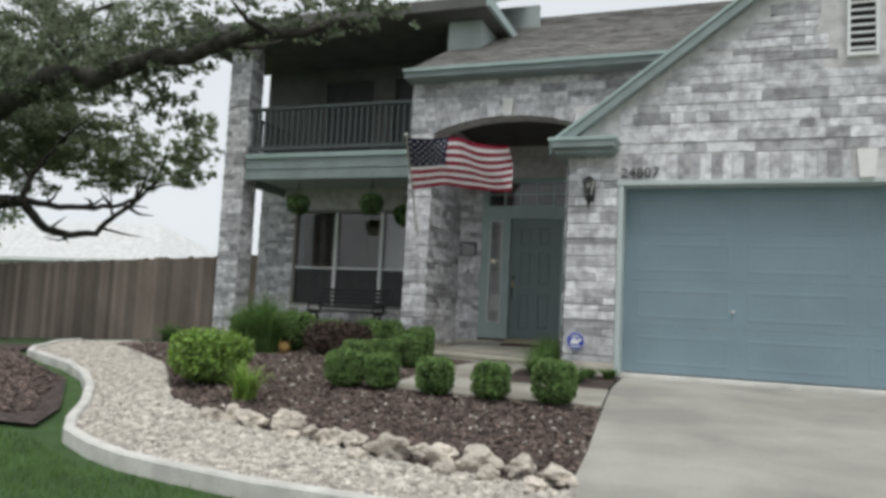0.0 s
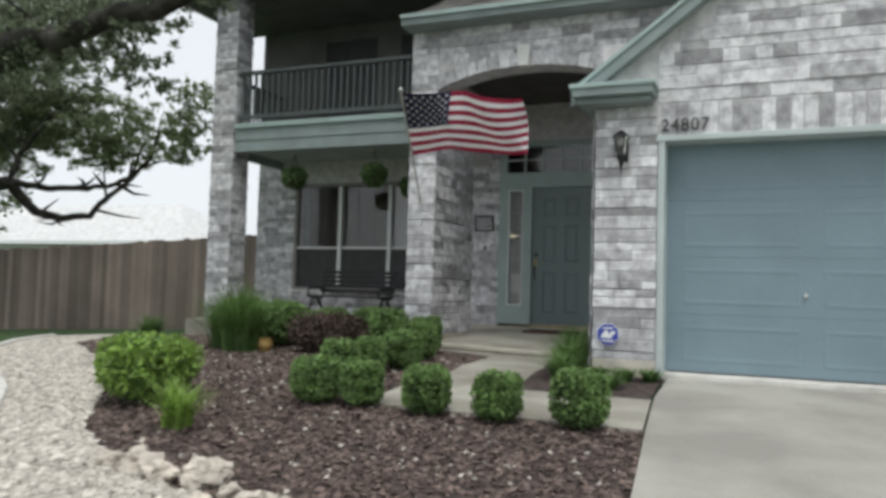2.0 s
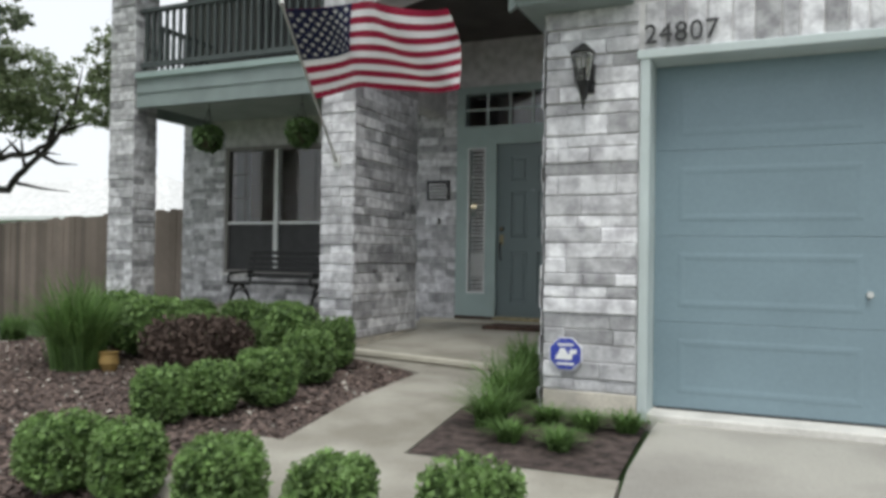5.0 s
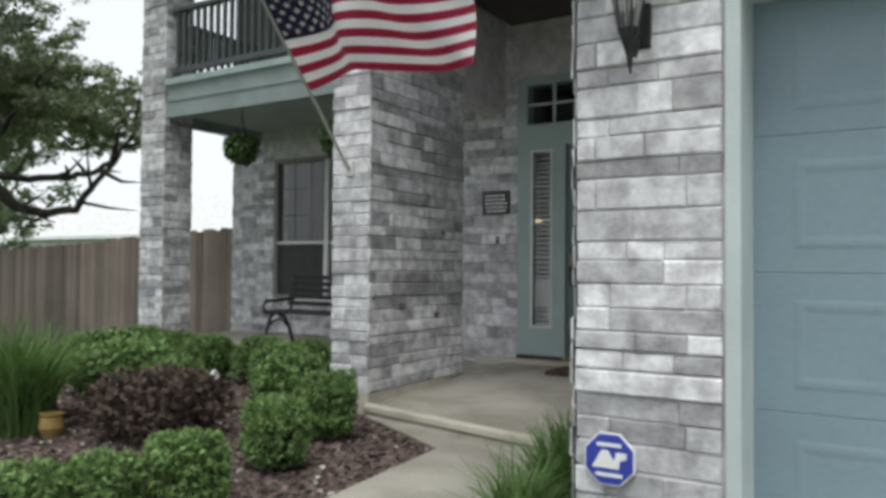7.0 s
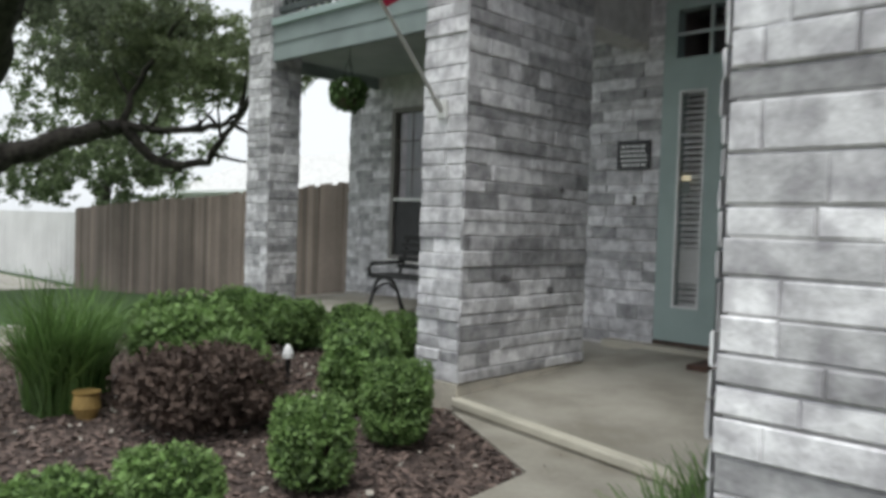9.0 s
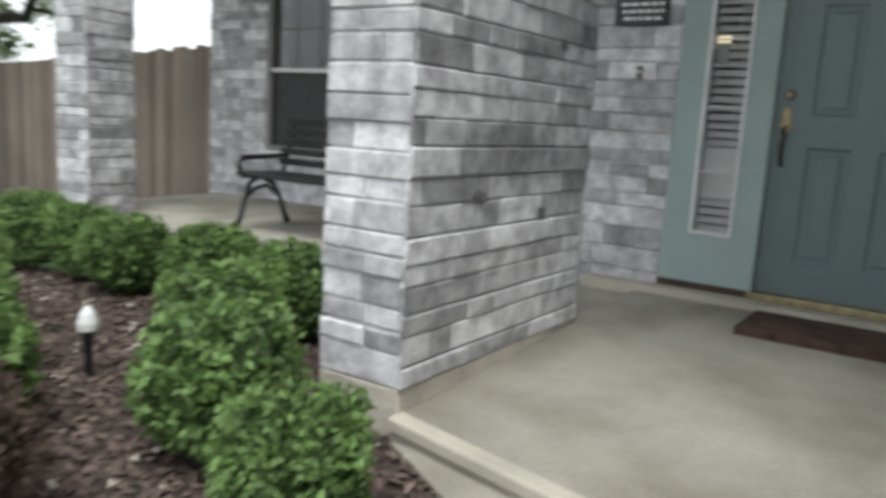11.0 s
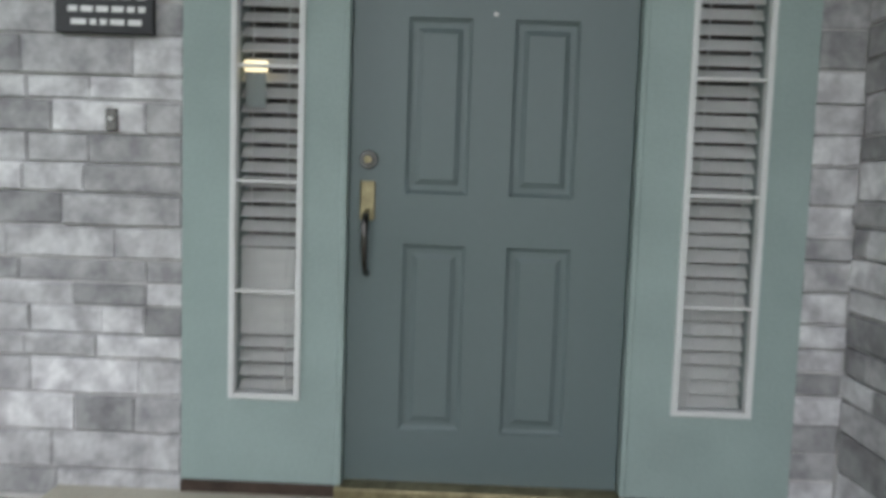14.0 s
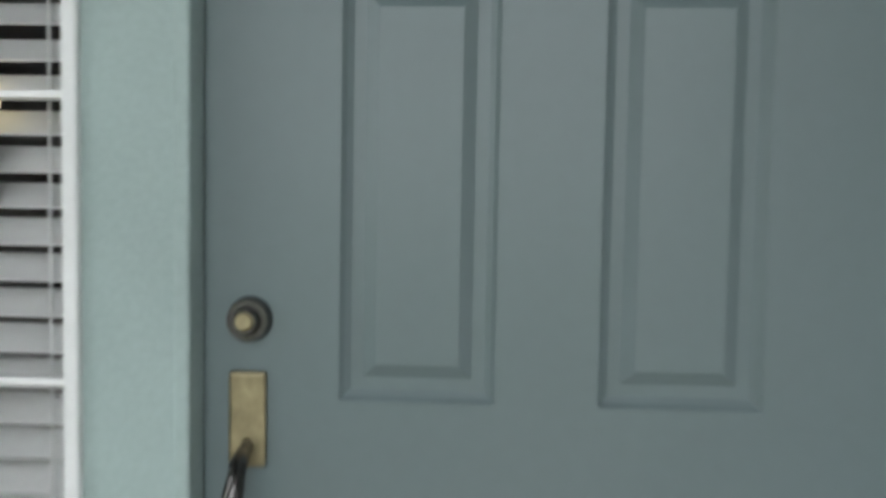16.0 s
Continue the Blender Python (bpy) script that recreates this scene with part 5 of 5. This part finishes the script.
oak("live_oak", [
    ([(T[0], T[1], g), (T[0] + .1, T[1] + .1, g + 1.2), (T[0] + .3, T[1] + .2, g + 2.4)], 0.42, 0.32),
    ([(T[0] + .3, T[1] + .2, g + 2.3), (-12.2, -1.6, 3.3), (-9.5, -2.2, 4.2), (-7.5, -3.0, 4.2), (-5.5, -3.4, 4.1), (-3.2, -3.6, 4.3), (-1.6, -3.2, 4.6)], 0.34, 0.05),
    ([(T[0] + .3, T[1] + .2, g + 2.2), (-13.9, -0.3, 2.15), (-13.1, 0.5, 2.6), (-12.6, 0.86, 2.68)], 0.27, 0.15),
    ([(-12.6, 0.86, 2.66), (-12.37, 1.35, 2.03), (-11.9, 1.7, 1.95), (-11.34, 2.0, 2.02), (-10.7, 2.0, 2.5), (-9.85, 1.85, 2.95), (-9.2, 1.9, 3.5)], 0.12, 0.03),
    ([(-12.6, 0.86, 2.7), (-12.1, 1.3, 2.62), (-11.4, 1.7, 2.6), (-10.6, 1.9, 2.7), (-9.9, 1.85, 2.95)], 0.09, 0.04),
    ([(-12.6, 0.86, 2.7), (-12.5, 1.0, 3.4), (-12.0, 1.3, 4.2), (-11.2, 1.5, 5.0)], 0.08, 0.03),
    ([(T[0] + .3, T[1] + .2, g + 2.4), (-13.6, -1.0, 4.4), (-12.0, 0.4, 6.2), (-10.4, 1.0, 7.5)], 0.24, 0.04),
    ([(T[0] + .3, T[1] + .2, g + 2.4), (-13.2, -3.2, 4.6), (-10.8, -3.6, 6.0), (-7.6, -3.6, 6.8)], 0.22, 0.04),
    ([(T[0] + .3, T[1] + .2, g + 2.4), (-14.8, -1.0, 5.0), (-15.6, 1.5, 6.5)], 0.22, 0.05),
], [
    (-13.6, 0.4, 4.6, 2.2, 2.0, 0.9), (-11.2, -1.6, 5.0, 2.2, 1.8, 0.8), (-9.0, -2.3, 5.3, 2.0, 1.6, 0.75),
    (-7.4, -3.0, 4.5, 1.7, 1.2, 0.55), (-5.6, -3.4, 4.4, 1.3, 0.9, 0.45), (-3.9, -3.6, 4.55, 1.2, 0.8, 0.4), (-2.4, -3.4, 4.7, 1.0, 0.7, 0.35), (-1.3, -3.2, 4.85, 0.6, 0.6, 0.25), (-5.3, -3.0, 3.7, 0.7, 0.6, 0.45), (-11.6, 0.6, 7.0, 2.6, 2.2, 1.0),
    (-15.2, 1.5, 6.6, 2.4, 2.4, 1.2), (-14.5, 3.0, 4.8, 1.8, 1.6, 0.8), (-8.2, -2.4, 4.5, 1.0, 0.8, 0.5),
], OAK_LEAF, 0.085, 4300, 77, "large spreading live oak with dark twisting limbs",
    sprays=[(-13.6, 2.0, 4.6, 1.4, 1.2, 0.7), (-12.4, 1.8, 4.2, 1.4, 1.1, 0.7), (-11.0, 1.9, 4.1, 1.2, 1.0, 0.7), (-9.9, 2.1, 3.9, 0.9, 0.8, 0.55), (-8.9, 2.1, 3.6, 0.75, 0.6, 0.4), (-8.5, 2.0, 4.3, 0.6, 0.6, 0.7),
            (-10.9, 2.0, 3.45, 1.0, 0.8, 0.35), (-13.6, 1.6, 3.7, 1.0, 0.9, 0.6), (-14.8, 1.8, 3.9, 1.2, 1.0, 0.8), (-12.3, 1.6, 5.2, 1.2, 1.0, 0.5), (-14.6, 1.0, 5.3, 1.4, 1.0, 0.6)])
oak("far_tree", [([(-25, 6, -0.8), (-25, 6, 2.4)], 0.25, 0.12), ([(-25, 6, 2.0), (-23.5, 6.5, 4.4)], 0.12, 0.04)],
    [(-25, 6, 4.2, 2.6, 2.2, 2.0), (-22.6, 6.6, 3.6, 2.0, 1.8, 1.6), (-27.5, 5, 3.6, 2.4, 2.2, 2.0), (-24.5, 5.5, 6.6, 2.4, 2.0, 1.4), (-22.4, 6.2, 6.2, 1.6, 1.6, 1.4), (-27, 5.5, 6.4, 2.2, 2.0, 1.6), (-25.5, 5.5, 2.2, 2.2, 1.6, 1.0), (-22.8, 6.4, 2.0, 1.8, 1.4, 0.9), (-28.5, 4.2, 2.2, 2.2, 1.6, 1.0)], FAR_LEAF, 0.16, 3000, 93, "leafy green tree in the neighbouring yard")
oak("far_tree", [([(-11.5, 13, -0.6), (-11.4, 13, 2.0)], 0.2, 0.1)], [(-11.4, 13, 2.1, 1.5, 1.4, 0.7)], FAR_LEAF, 0.14, 2600, 95, "low round tree beyond the fence")

# ---- neighbouring house ----
nh = tagged(empty("neighbour_house", -40, 26, -0.9), "low pale neighbouring house with a light roof", "house")
part("wall", boxes((-18, 0, 0, 10, 9, 4.0)), FAR_WALL, nh)
bm = bmesh.new()
a = [bm.verts.new(v) for v in ((-18.6, -0.6, 3.9), (10.6, -0.6, 3.9), (10.6, 9.6, 3.9), (-18.6, 9.6, 3.9), (-13.5, 4.5, 6.9), (6.0, 4.5, 6.9))]
for f in ((0, 1, 5, 4), (1, 2, 5), (2, 3, 4, 5), (3, 0, 4), (3, 2, 1, 0)):
    bm.faces.new([a[i] for i in f])
part("roof", bm, FAR_ROOF, nh, "pale grey shingled roof")
part("fascia", boxes((-18.62, -0.66, 3.75, 10.62, -0.6, 3.98)), WHITE, nh)
shed = tagged(empty("white_fence", -19, 1.6, ground(-19, 1.6) - 0.02), "white painted board fence of the neighbour", "fence")
for k in range(22):
    part("board", boxes((-4.6 + k * 0.32, -0.02, 0, -4.6 + k * 0.32 + 0.3, 0.02, 1.75), bevel=0.004), FAR_WALL, shed)
part("fence_rail", boxes((-4.6, 0.02, 0.4, 2.45, 0.06, 0.5)), WHITE, shed)
patch("neighbour_drive", [(-30, -2.5), (-16.2, -2.5), (-15.8, 1.3), (-30, 1.3)], -0.03, CONCRETE, "pale concrete drive of the neighbouring house", "driveway")
